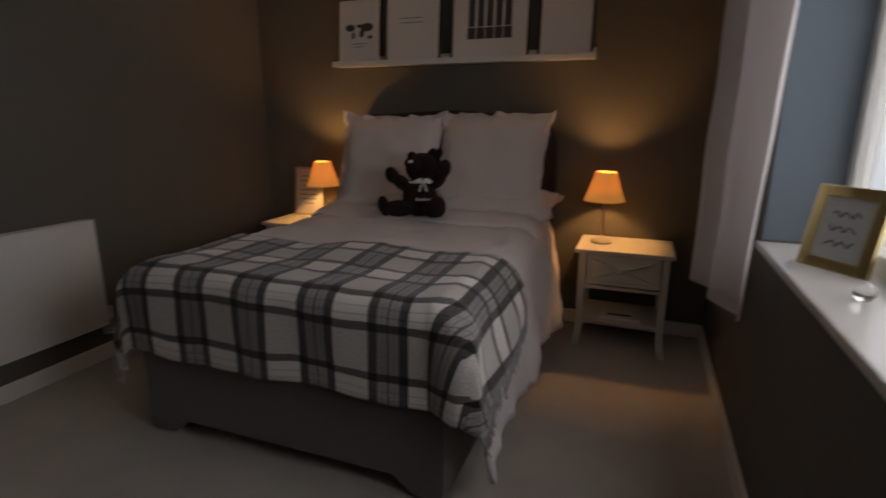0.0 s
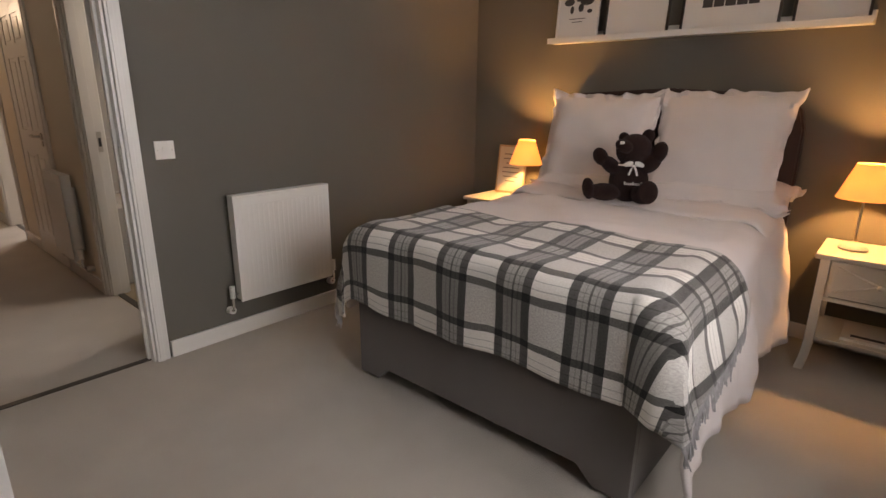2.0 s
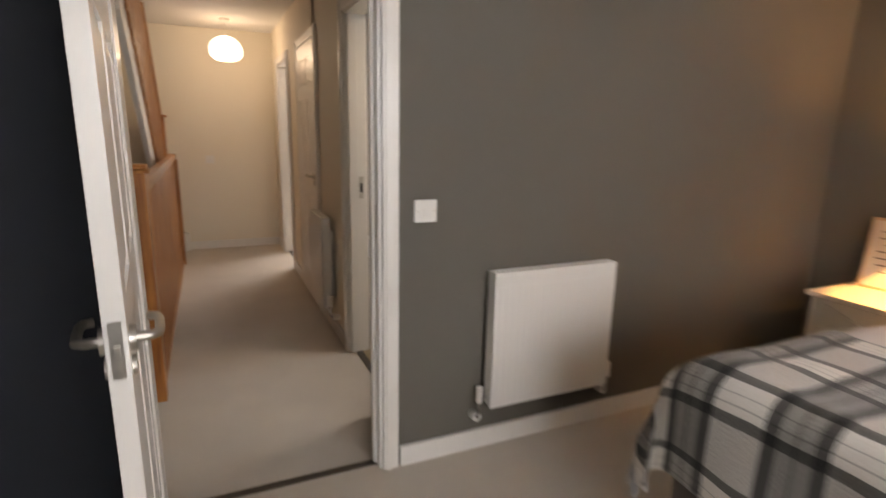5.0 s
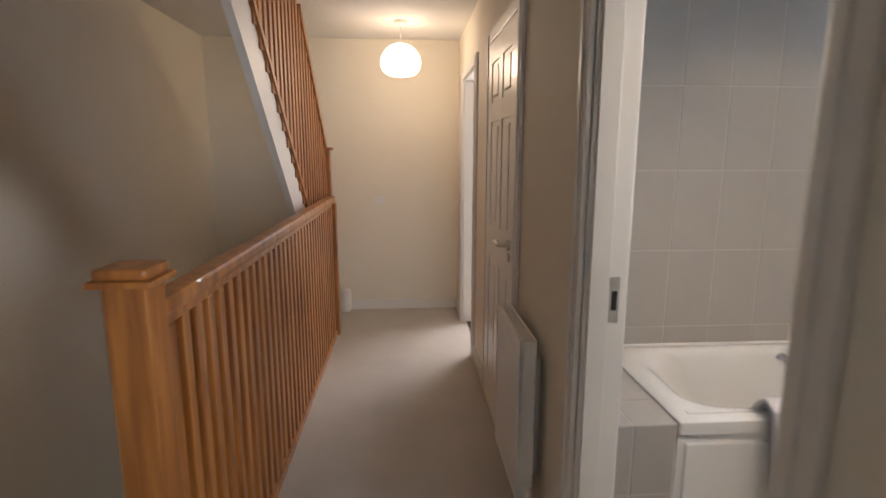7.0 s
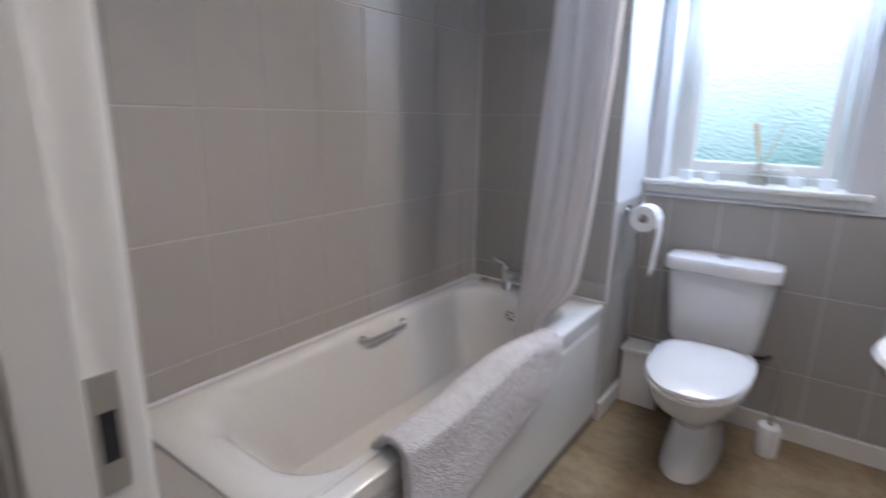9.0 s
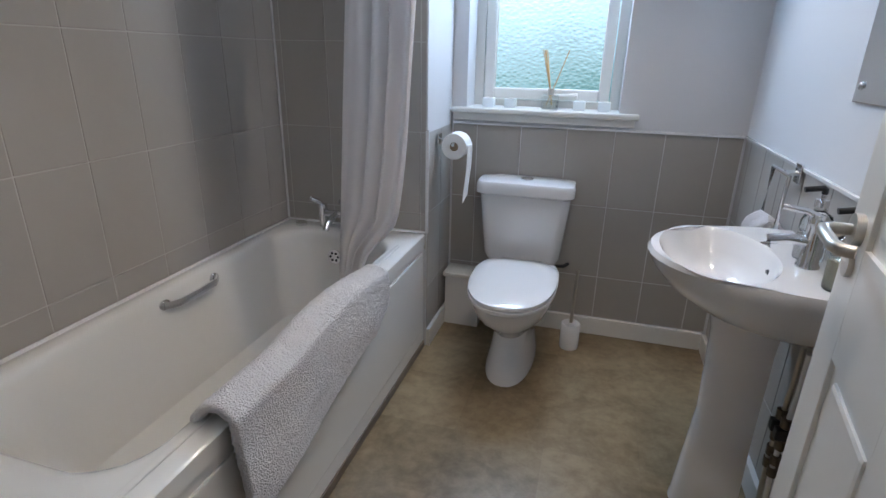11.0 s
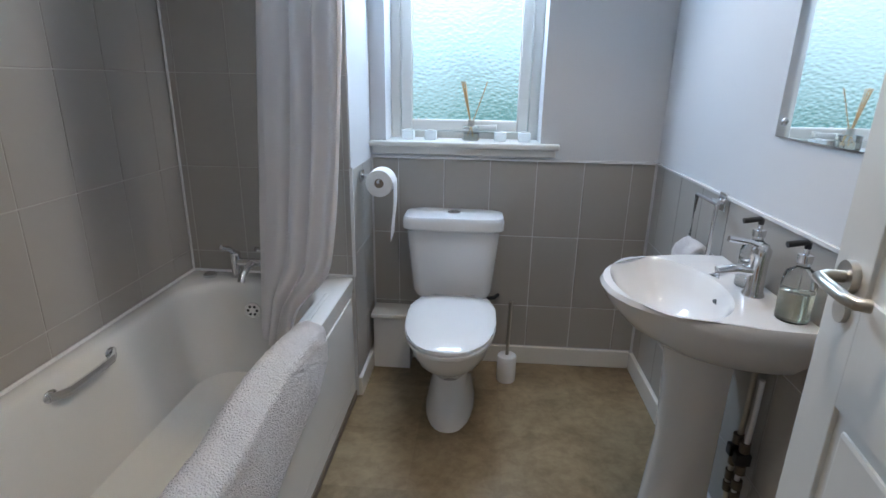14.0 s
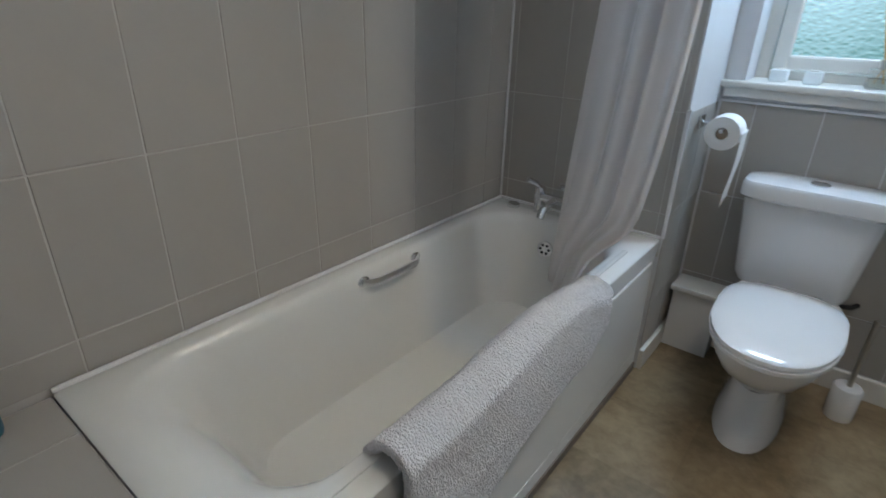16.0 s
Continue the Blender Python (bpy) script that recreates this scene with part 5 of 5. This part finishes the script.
for i in range(6):
    a = i * math.pi / 3
    part("hole", tube([(-4.63 + 0.018 * math.cos(a), PY - 0.17, RZ - 0.10 + 0.018 * math.sin(a)), (-4.63 + 0.018 * math.cos(a), PY - 0.1735, RZ - 0.10 + 0.018 * math.sin(a))], 0.0055, 8), BLACK, of)

# tiled ledge at the near end of the bath
ledge = setting("bath_ledge", box(BX + 0.008, PX - 0.012, BY + 0.001, U0 - 0.002, 0.0, RZ - 0.012), GROUT, "greige tiled ledge at the bath's end", "ledge")
bt = thing("bottle", (-4.86, 1.33, RZ), "small teal plastic bottle on the bath ledge", "bottle")
TEAL = mat("teal_plastic", (0.01, 0.10, 0.16), 0.3)
b = lathe([(0, 0), (0.028, 0), (0.03, 0.01), (0.03, 0.12), (0.015, 0.14), (0.015, 0.15), (0, 0.15)], 20)
bmesh.ops.translate(b, vec=(-4.895, 1.38, RZ), verts=b.verts)
part("body", b, TEAL, bt, "", True)
b = lathe([(0.016, 0.15), (0.016, 0.175), (0, 0.175)], 16)
bmesh.ops.translate(b, vec=(-4.895, 1.38, RZ), verts=b.verts)
part("cap", b, BLACK, bt)

# towel over the bath side
def towel(a, c):
    y = 1.80 + c * 0.83 + 0.01 * nz(a * 3, 4)
    w = 0.078
    hang = 0.28 - 0.13 * c - 0.05 * max(0.0, c - 0.85) / 0.15
    s = -0.15 + a * (0.15 + w + hang)
    inner, top = T1 - 0.058, RZ + 0.022
    if s < 0.0:
        x, z = inner + 0.01 * s, top - 0.02 + s
    elif s < w:
        k = s / w
        x, z = inner + k * 0.078, top + 0.018 * math.sin(k * math.pi) - 0.02 * (1 - k) ** 3
    else:
        x, z = T1 + 0.02 + 0.02 * (s - w), top - (s - w)
    puff = 0.006 * nz(y * 7, s * 9)
    z += 0.03 * math.sin(math.pi * max(0.0, min(1.0, (c - 0.3) / 0.66))) * math.exp(-((s - 0.04) / 0.1) ** 2)
    return Vector((x + puff + 0.03 * max(0, s - w) * math.sin(c * 7), y + 0.04 * max(0, s - w), z + puff)), (a, c)


to = tagged(part("towel", sheet(110, 160, towel), TOWELM, None, "", True), "thick white terry towel draped over the bath side", "towel")
solid(to, 0.022, 1.0)
dm = to.modifiers.new("pile", "DISPLACE")
tx = bpy.data.textures.new("pile", "CLOUDS")
tx.noise_scale = 0.007
dm.texture, dm.strength, dm.texture_coords = tx, 0.009, "LOCAL"

# shower curtain
def shower(a, c):
    z = 0.46 + c * 1.66
    x0 = -4.54 + 0.06 * (z - 0.5)
    low = max(0.0, min(1.0, (0.78 - z) / 0.18))
    x1 = -4.14 - 0.16 * math.exp(-(z - 0.46) / 0.45) - 0.09 * low * low * (3 - 2 * low)
    soft = 0.55 + 0.45 * c
    y = 2.93 - 0.16 * a + (0.008 + 0.03 * min(1, a * 1.6)) * math.sin(a ** 1.3 * 4 * 2 * math.pi + 0.8 * nz(c * 3, a)) * soft
    x = x0 + (x1 - x0) * a + 0.008 * math.sin(a * 21 + 1)
    return Vector((x, y - 0.05 * (1 - c) + 0.006 * nz(a * 9, c * 7, 4), z)), (a, c)


sc = thing("shower_curtain", (-4.4, 2.9, 0.5), "white patterned shower curtain drawn aside over the bath", "shower curtain")
solid(part("cloth", sheet(100, 40, shower), CURT, sc, "", True), 0.003)
part("rail", tube([(-4.29, BY, 2.15), (-4.29, PY, 2.15)], 0.0125, 14), GLOSS, sc)
for i in range(8):
    y = 2.80 + i * 0.035
    part("ring", tube([(-4.29 + 0.02 * math.cos(k * math.pi / 6), y, 2.145 + 0.028 * math.sin(k * math.pi / 6)) for k in range(13)], 0.003, 6), CHROME, sc)

# ---- toilet ----
TX = -3.845
wc = thing("toilet", (TX, 3.2, 0), "white ceramic close-coupled toilet with closed lid", "toilet")


def egg(z, wdt, front, back, k=32, p=2.3):
    cy = (front + back) / 2
    pts = []
    for i in range(k):
        a = 2 * math.pi * i / k
        c, s = math.cos(a), math.sin(a)
        q = p if s < 0 else 3.2
        x = math.copysign(abs(c) ** (2 / q), c) * wdt / 2
        y = math.copysign(abs(s) ** (2 / q), s)
        pts.append((TX + x, (cy + 0.06) + (y * (back - cy - 0.06) if y > 0 else y * (cy + 0.06 - front)), z))
    return pts


part("pan", loft([egg(0.0, 0.22, 2.965, 3.46), egg(0.03, 0.215, 2.97, 3.46), egg(0.12, 0.18, 3.02, 3.46), egg(0.19, 0.18, 3.05, 3.47), egg(0.25, 0.25, 2.98, 3.48), egg(0.31, 0.325, 2.89, 3.49),
                  egg(0.36, 0.355, 2.855, 3.5), egg(0.395, 0.365, 2.845, 3.5), egg(0.40, 0.355, 2.85, 3.5)]), CERAMIC, wc, "", True)
part("seat", loft([egg(0.402, 0.36, 2.842, 3.36), egg(0.405, 0.374, 2.832, 3.365), egg(0.415, 0.374, 2.832, 3.365), egg(0.418, 0.365, 2.838, 3.36)]), CERAMIC, wc, "", True)
part("lid", loft([egg(0.421, 0.36, 2.84, 3.36), egg(0.424, 0.37, 2.834, 3.365), egg(0.434, 0.37, 2.836, 3.365), egg(0.444, 0.34, 2.86, 3.35), egg(0.448, 0.25, 2.92, 3.31)]), CERAMIC, wc, "closed white lid", True)
for x in (-0.075, 0.075):
    part("seat_hinge", tube([(TX + x - 0.02, 3.375, 0.425), (TX + x + 0.02, 3.375, 0.425)], 0.011, 10), CHROME, wc, "", True)
CX = -3.86


def rbox(w0, w1, dy0, z):
    return rr(CX - w0 / 2, CX + w0 / 2, dy0, BN - 0.006, 0.045, z, 6)


part("cistern", loft([rbox(0.34, 0, 3.425, 0.40), rbox(0.365, 0, 3.415, 0.43), rbox(0.42, 0, 3.40, 0.72), rbox(0.42, 0, 3.40, 0.725)]), CERAMIC, wc, "", True)
lidc = part("cistern_lid", loft([rbox(0.43, 0, 3.392, 0.725), rbox(0.452, 0, 3.382, 0.735), rbox(0.452, 0, 3.382, 0.775), rbox(0.44, 0, 3.39, 0.787), rbox(0.36, 0, 3.42, 0.792)]), CERAMIC, wc, "", True)
b = lathe([(0.03, 0), (0.03, 0.006), (0.026, 0.008), (0, 0.008)], 24)
bmesh.ops.translate(b, vec=(CX, 3.48, 0.791), verts=b.verts)
part("flush_button", b, CHROME, lidc, "", True)
part("inlet_pipe", tube([(CX + 0.14, 3.5, 0.42), (CX + 0.15, 3.5, 0.37), (CX + 0.20, 3.54, 0.36), (CX + 0.22, BN, 0.36)], 0.009), BLACK, wc, "", True)

# boxed pipework behind the toilet
bxp = tagged(part("pipe_boxing", box(PX + 0.019, CX - 0.2, BN - 0.13, BN - 0.002, 0, 0.27, 0.003), CERAMIC), "low cream pipe boxing beside the toilet", "pipe boxing", kind="structure")
part("boxing_top", box(PX + 0.010, CX - 0.19, BN - 0.145, BN - 0.002, 0.27, 0.292, 0.005), GLOSS, bxp)

# brush
br = thing("toilet_brush", (-3.59, 3.40, 0), "white toilet brush holder with steel handle", "toilet brush")
b = lathe([(0, 0), (0.044, 0), (0.046, 0.01), (0.046, 0.125), (0.042, 0.13), (0.02, 0.132), (0, 0.134)], 24)
bmesh.ops.translate(b, vec=(-3.59, 3.40, 0), verts=b.verts)
part("holder", b, CERAMIC, br, "", True)
part("handle", tube([(-3.59, 3.40, 0.13), (-3.585, 3.405, 0.40)], 0.0085, 10), STEEL, br, "", True)

# toilet roll on the pier
trl = thing("toilet_roll", (PX + 0.07, 3.34, 0.96), "white toilet roll on chrome holder, end hanging", "toilet roll")
rc = Vector((PX + 0.095, 3.33, 0.955))
part("plate", box(PX + 0.008, PX + 0.016, 3.30, 3.36, 0.955, 1.0, 0.003), CHROME, trl)
part("arm", tube([(PX + 0.01, 3.33, 0.975), (PX + 0.06, 3.33, 0.975), (PX + 0.095, 3.33, 0.970), (PX + 0.095, 3.25, 0.965)], 0.007), CHROME, trl, "", True)
b = bmesh.new()
k = 32
rings = []
for r, y in ((0.02, 3.27), (0.055, 3.27), (0.057, 3.28), (0.057, 3.36), (0.055, 3.37), (0.02, 3.37), (0.02, 3.27)):
    rings.append([b.verts.new((rc.x + r * math.cos(2 * math.pi * i / k), y, rc.z + r * math.sin(2 * math.pi * i / k))) for i in range(k)])
for p, q in zip(rings, rings[1:]):
    for i in range(k):
        b.faces.new((p[i], p[(i + 1) % k], q[(i + 1) % k], q[i]))
roll = part("roll", b, TISSUE, trl, "", True)
part("core", tube([(rc.x, 3.272, rc.z), (rc.x, 3.368, rc.z)], 0.019, 16), mat("cardboard", (0.25, 0.19, 0.14), 0.9), roll)


def tail(a, c):
    return Vector((rc.x + 0.058 + 0.004 * math.sin(c * 5) - 0.01 * c, 3.272 + a * 0.096 + 0.006 * c, rc.z + 0.01 - c * 0.24 - 0.02 * c * (1 - a))), (a, c)


solid(part("hanging_end", sheet(6, 20, tail), TISSUE, roll, "", True), 0.0015)

# ---- basin ----
BZ, BC = 0.845, 2.545
bs = thing("wash_basin", (-3.1, BC, 0), "white ceramic basin on a full pedestal", "wash basin")


def dring(z, reach, half, back, k=40, pw=2.2):
    """A D-shaped ring: straight along the wall, rounded into the room."""
    pts = []
    for i in range(k):
        a = 2 * math.pi * i / k
        c, s = math.cos(a), math.sin(a)
        if c < 0:
            x = back + (reach - back) * abs(c) ** (2 / 2.1)
        else:
            x = back
        pts.append((x, BC + math.copysign(abs(s) ** (2 / pw) if c < 0 else abs(s) ** 0.75, s) * half * (1.0 if c < 0 else 0.97), z))
    return pts


wb = WB - 0.008
outer = [dring(0.66, -3.17, 0.14, wb), dring(0.69, -3.25, 0.19, wb), dring(0.745, -3.335, 0.245, wb), dring(0.80, -3.385, 0.275, wb), dring(0.832, -3.40, 0.283, wb), dring(BZ, -3.393, 0.278, wb)]


def bowl_ring(z, cx, rx, ry, k=40):
    return [(cx + rx * math.cos(2 * math.pi * i / k), BC + ry * math.sin(2 * math.pi * i / k), z) for i in range(k)]


inner = [bowl_ring(BZ, -3.225, 0.145, 0.235), bowl_ring(BZ - 0.012, -3.225, 0.137, 0.225), bowl_ring(BZ - 0.06, -3.22, 0.12, 0.195), bowl_ring(BZ - 0.11, -3.215, 0.085, 0.135), bowl_ring(BZ - 0.135, -3.21, 0.03, 0.04)]
part("bowl", loft(outer + inner), CERAMIC, bs, "", True)
ped = []
for z, w_, f_ in ((0.0, 0.115, -3.22), (0.03, 0.112, -3.215), (0.35, 0.095, -3.19), (0.62, 0.10, -3.20), (0.70, 0.12, -3.22)):
    pts = []
    for i in range(24):
        a = math.pi * i / 23
        pts.append((-3.06 - (abs(f_) - 3.06) * math.sin(a), BC + w_ * math.cos(a), z))
    ped.append(pts)
part("pedestal", loft(ped), CERAMIC, bs, "", True)
part("overflow_hole", tube([(-3.085, BC - 0.01, BZ - 0.045), (-3.098, BC - 0.01, BZ - 0.048)], 0.011, 14), BLACK, bs)
part("waste", tube([(-3.21, BC, BZ - 0.136), (-3.21, BC, BZ - 0.13)], 0.024, 18), CHROME, bs, "", True)
TC = BC - 0.06
tap = thing("basin_mixer_tap", (-3.03, TC, BZ), "chrome lever mixer tap on the basin", "tap")
b = lathe([(0.0, 0), (0.027, 0), (0.027, 0.006), (0.022, 0.012), (0.021, 0.10), (0.023, 0.11), (0.023, 0.125), (0.015, 0.135), (0, 0.136)], 24)
bmesh.ops.translate(b, vec=(-3.03, TC, BZ), verts=b.verts)
part("body", b, CHROME, tap, "", True)
part("spout", tube([(-3.04, TC, BZ + 0.065), (-3.085, TC, BZ + 0.07), (-3.128, TC, BZ + 0.062), (-3.133, TC, BZ + 0.048)], 0.014, 14), CHROME, tap, "", True)
part("lever", tube([(-3.03, TC, BZ + 0.128), (-3.06, TC, BZ + 0.142), (-3.115, TC, BZ + 0.15)], 0.008, 10), CHROME, tap, "", True)


def soap(y, label, col):
    s = thing("soap_dispenser", (-3.005, y, BZ), label, "soap dispenser", "dispensers on the basin")

    def at(bm):
        bmesh.ops.translate(bm, vec=(-3.008, y, BZ), verts=bm.verts)
        return bm
    part("bottle", at(lathe([(0, 0), (0.034, 0), (0.036, 0.005), (0.036, 0.10), (0.03, 0.118), (0.014, 0.128), (0.014, 0.14), (0, 0.14)], 24)), GLASS, s, "clear glass bottle", True)
    part("liquid", at(lathe([(0, 0.004), (0.031, 0.004), (0.032, 0.008), (0.032, 0.07), (0, 0.07)], 20)), col, s, "", True)
    part("collar", at(lathe([(0.016, 0.14), (0.016, 0.158), (0.006, 0.16), (0.006, 0.178), (0, 0.178)], 16)), CHROME, s, "", True)
    part("pump_head", at(tube([(0, 0, 0.172), (0, 0, 0.184), (-0.004, 0, 0.187), (-0.045, 0, 0.18)], 0.0075, 10)), BLACK, s, "", True)
    return s


soap(BC + 0.01, "clear pump soap bottle beside the tap", glassy("clear_soap", (0.95, 0.95, 0.95), 0.0, 0))
soap(BC - 0.20, "clear pump bottle with pale green soap", glassy("green_soap", (0.90, 0.92, 0.76), 0.0, 0))

# towel ring and hand towel
tr = thing("towel_ring", (WB, 2.87, 1.0), "square chrome towel ring on the tiled wall", "towel ring")
part("plate", box(WB - 0.016, WB - 0.008, 2.845, 2.895, 0.98, 1.04, 0.003), CHROME, tr)
part("ring", tube([(WB - 0.05, 2.82, 1.01), (WB - 0.05, 2.98, 1.01), (WB - 0.055, 2.98, 0.83), (WB - 0.055, 2.82, 0.83), (WB - 0.05, 2.82, 1.01)], 0.007, 8), CHROME, tr, "", True)
part("arm", tube([(WB - 0.01, 2.87, 1.01), (WB - 0.05, 2.87, 1.01)], 0.009, 10), CHROME, tr, "", True)


def hand_towel(a, c):
    y = 2.835 + a * 0.13 + 0.012 * math.sin(c * 4)
    t = (c - 0.5) * 2
    x = WB - 0.058 - 0.038 * math.copysign(min(1, abs(t) * 4), t) - 0.006 * math.sin(a * 9)
    z = 0.845 + 0.03 * (1 - min(1, abs(t) * 4)) - 0.24 * max(0, abs(t) - 0.2)
    return Vector((min(x, WB - 0.016), y, z)), (a, c)


ht = tagged(part("hand_towel", sheet(16, 40, hand_towel), TOWELM, None, "", True), "white hand towel folded over the towel ring", "towel")
solid(ht, 0.02)
ht.location.z = -0.02

# mirror
mi = thing("wall_mirror", (WB, 2.3, 1.24), "frameless polished wall mirror above the basin", "mirror")
part("glass", box(WB - 0.008, WB - 0.002, 2.06, 2.655, 1.235, 1.90, 0.0025), MIRROR, mi)
for y in (2.62, 2.095):
    for z in (1.275, 1.86):
        part("screw_cap", ball((WB - 0.010, y, z), 0.010, 0.6, 1, 1), CHROME, mi, "", True)

# basin pipework
pp = thing("basin_pipes", (-2.99, 2.46, 0.3), "dull brass basin pipes and valves by pedestal", "pipework")
for y in (2.41, 2.45):
    x = -3.0
    p = part("pipe", tube([(x, y, 0.64), (x, y, 0.52), (x - 0.01, y, 0.30), (x, y, 0.05), (x, y, 0.0)], 0.0075), CERAMIC if y < 2.43 else STEEL, pp, "", True)
    for z in (0.26, 0.30, 0.35, 0.42):
        part("fitting", tube([(x - 0.006, y, z), (x - 0.007, y, z + 0.028)], 0.014, 10), COPPER, p, "", True)
    part("isolator", box(x - 0.028, x + 0.012, y - 0.012, y + 0.012, 0.38, 0.415, 0.004), BLACK, p)

# ceiling downlights
for x, y in ((-3.6, 2.83), (-3.35, 2.83), (-3.6, 2.0)):
    dl = thing("downlight", (x, y, H), "small chrome ceiling downlight in the bathroom", "ceiling light", "bathroom downlights")
    b = lathe([(0.028, H - 0.012), (0.045, H - 0.012), (0.048, H - 0.001)], 24)
    bmesh.ops.translate(b, vec=(x, y, 0), verts=b.verts)
    part("bezel", b, CHROME, dl, "", True)
    b = lathe([(0.0, H - 0.008), (0.028, H - 0.008)], 20)
    bmesh.ops.translate(b, vec=(x, y, 0), verts=b.verts)
    part("lens", b, glow("lit_lens", (1, 0.88, 0.7), 15), dl)

# ---- tiles ----
GAP, TT = 0.0035, 0.007
tile_mesh = {}


def tile_obj(parent, size, at, axis):
    key = (round(size[0], 4), round(size[1], 4), axis)
    if key not in tile_mesh:
        u, v = (size[0] - GAP) / 2, (size[1] - GAP) / 2
        if axis == "x":
            bb = box(0, TT, -u, u, -v, v)
        elif axis == "y":
            bb = box(-u, u, 0, TT, -v, v)
        else:
            bb = box(-u, u, -v, v, 0, TT)
        bmesh.ops.bevel(bb, geom=bb.edges[:], offset=0.0012, segments=1, affect="EDGES")
        me = bpy.data.meshes.new("tile")
        bb.to_mesh(me); bb.free()
        me.materials.append(TILE)
        tile_mesh[key] = me
    o = new("tile", tile_mesh[key])
    o.parent = parent
    o.location = at


def cuts(lo, hi, start, step):
    k = [lo]
    v = start
    while v <= lo + 0.012:
        v += step
    while v < hi - 0.012:
        k.append(v)
        v += step
    return list(zip(k, k[1:] + [hi]))


def tile_wall(parent, axis, plane, lo, hi, start, zs, off):
    for u0, u1 in cuts(lo, hi, start, 0.212):
        for z0, z1 in zip(zs, zs[1:]):
            c = ((u0 + u1) / 2, (z0 + z1) / 2)
            at = (plane + off, c[0], c[1]) if axis == "x" else (c[0], plane + off, c[1])
            tile_obj(parent, (u1 - u0, z1 - z0), at, axis)


for q in ((BX + 0.007, BX + 0.017, U0, PY - 0.008, RZ - 0.002, RZ + 0.009), (BX + 0.017, PX - 0.004, PY - 0.017, PY - 0.006, RZ - 0.002, RZ + 0.009),
          (BX + 0.006, BX + 0.014, PY - 0.014, PY - 0.005, RZ + 0.009, H)):
    setting("sealant_bead", box(*q, 0.003), CERAMIC, "white silicone bead where tiles meet", "trim")
FULL = [RZ + 0.002, 0.665, 1.02, 1.375, 1.73, 2.085, H]
HALF = [0.092, 0.31, 0.665, 1.02]
tile_wall(bathwall, "x", BX, BY, PY, 1.36, FULL, -TT + 0.002)
tile_wall(endwall, "y", PY, BX + 0.008, PX - 0.004, -4.92, FULL, -0.002)
tile_wall(pier, "x", PX, PY + 0.004, BN - 0.01, 3.18, HALF, -TT + 0.002)
tile_wall(winwall, "y", BN, PX + 0.008, WB - 0.009, -4.128, HALF, -0.002)
tile_wall(sinkwall, "x", WB, BY, BN - 0.01, 1.36, HALF, -0.002)
for x0, x1 in cuts(BX + 0.01, PX - 0.012, -4.79, 0.35):
    tile_obj(ledge, (x1 - x0, 0.14), ((x0 + x1) / 2, BY + 0.075, RZ - 0.017), "z")
    tile_obj(ledge, (x1 - x0, 0.152), ((x0 + x1) / 2, BY + 0.222, RZ - 0.017), "z")
for z0, z1 in ((0.0, 0.31), (0.31, RZ - 0.012)):
    tile_obj(ledge, (0.146, z1 - z0), (PX - 0.017, BY + 0.075, (z0 + z1) / 2), "x")
    tile_obj(ledge, (0.146, z1 - z0), (PX - 0.017, BY + 0.222, (z0 + z1) / 2), "x")
for nm, q in (("tile_trim", (WB - 0.010, WB - 0.0, BY, BN - 0.008, 1.02, 1.030)), ("tile_trim", (PX + 0.008, WB - 0.01, BN - 0.010, BN, 1.02, 1.030)), ("tile_trim", (PX - 0.004, PX + 0.010, PY - 0.010, PY + 0.004, RZ, 1.03))):
    setting(nm, box(*q, 0.001), CERAMIC, "thin white tile trim along the tiles", "tile trim")
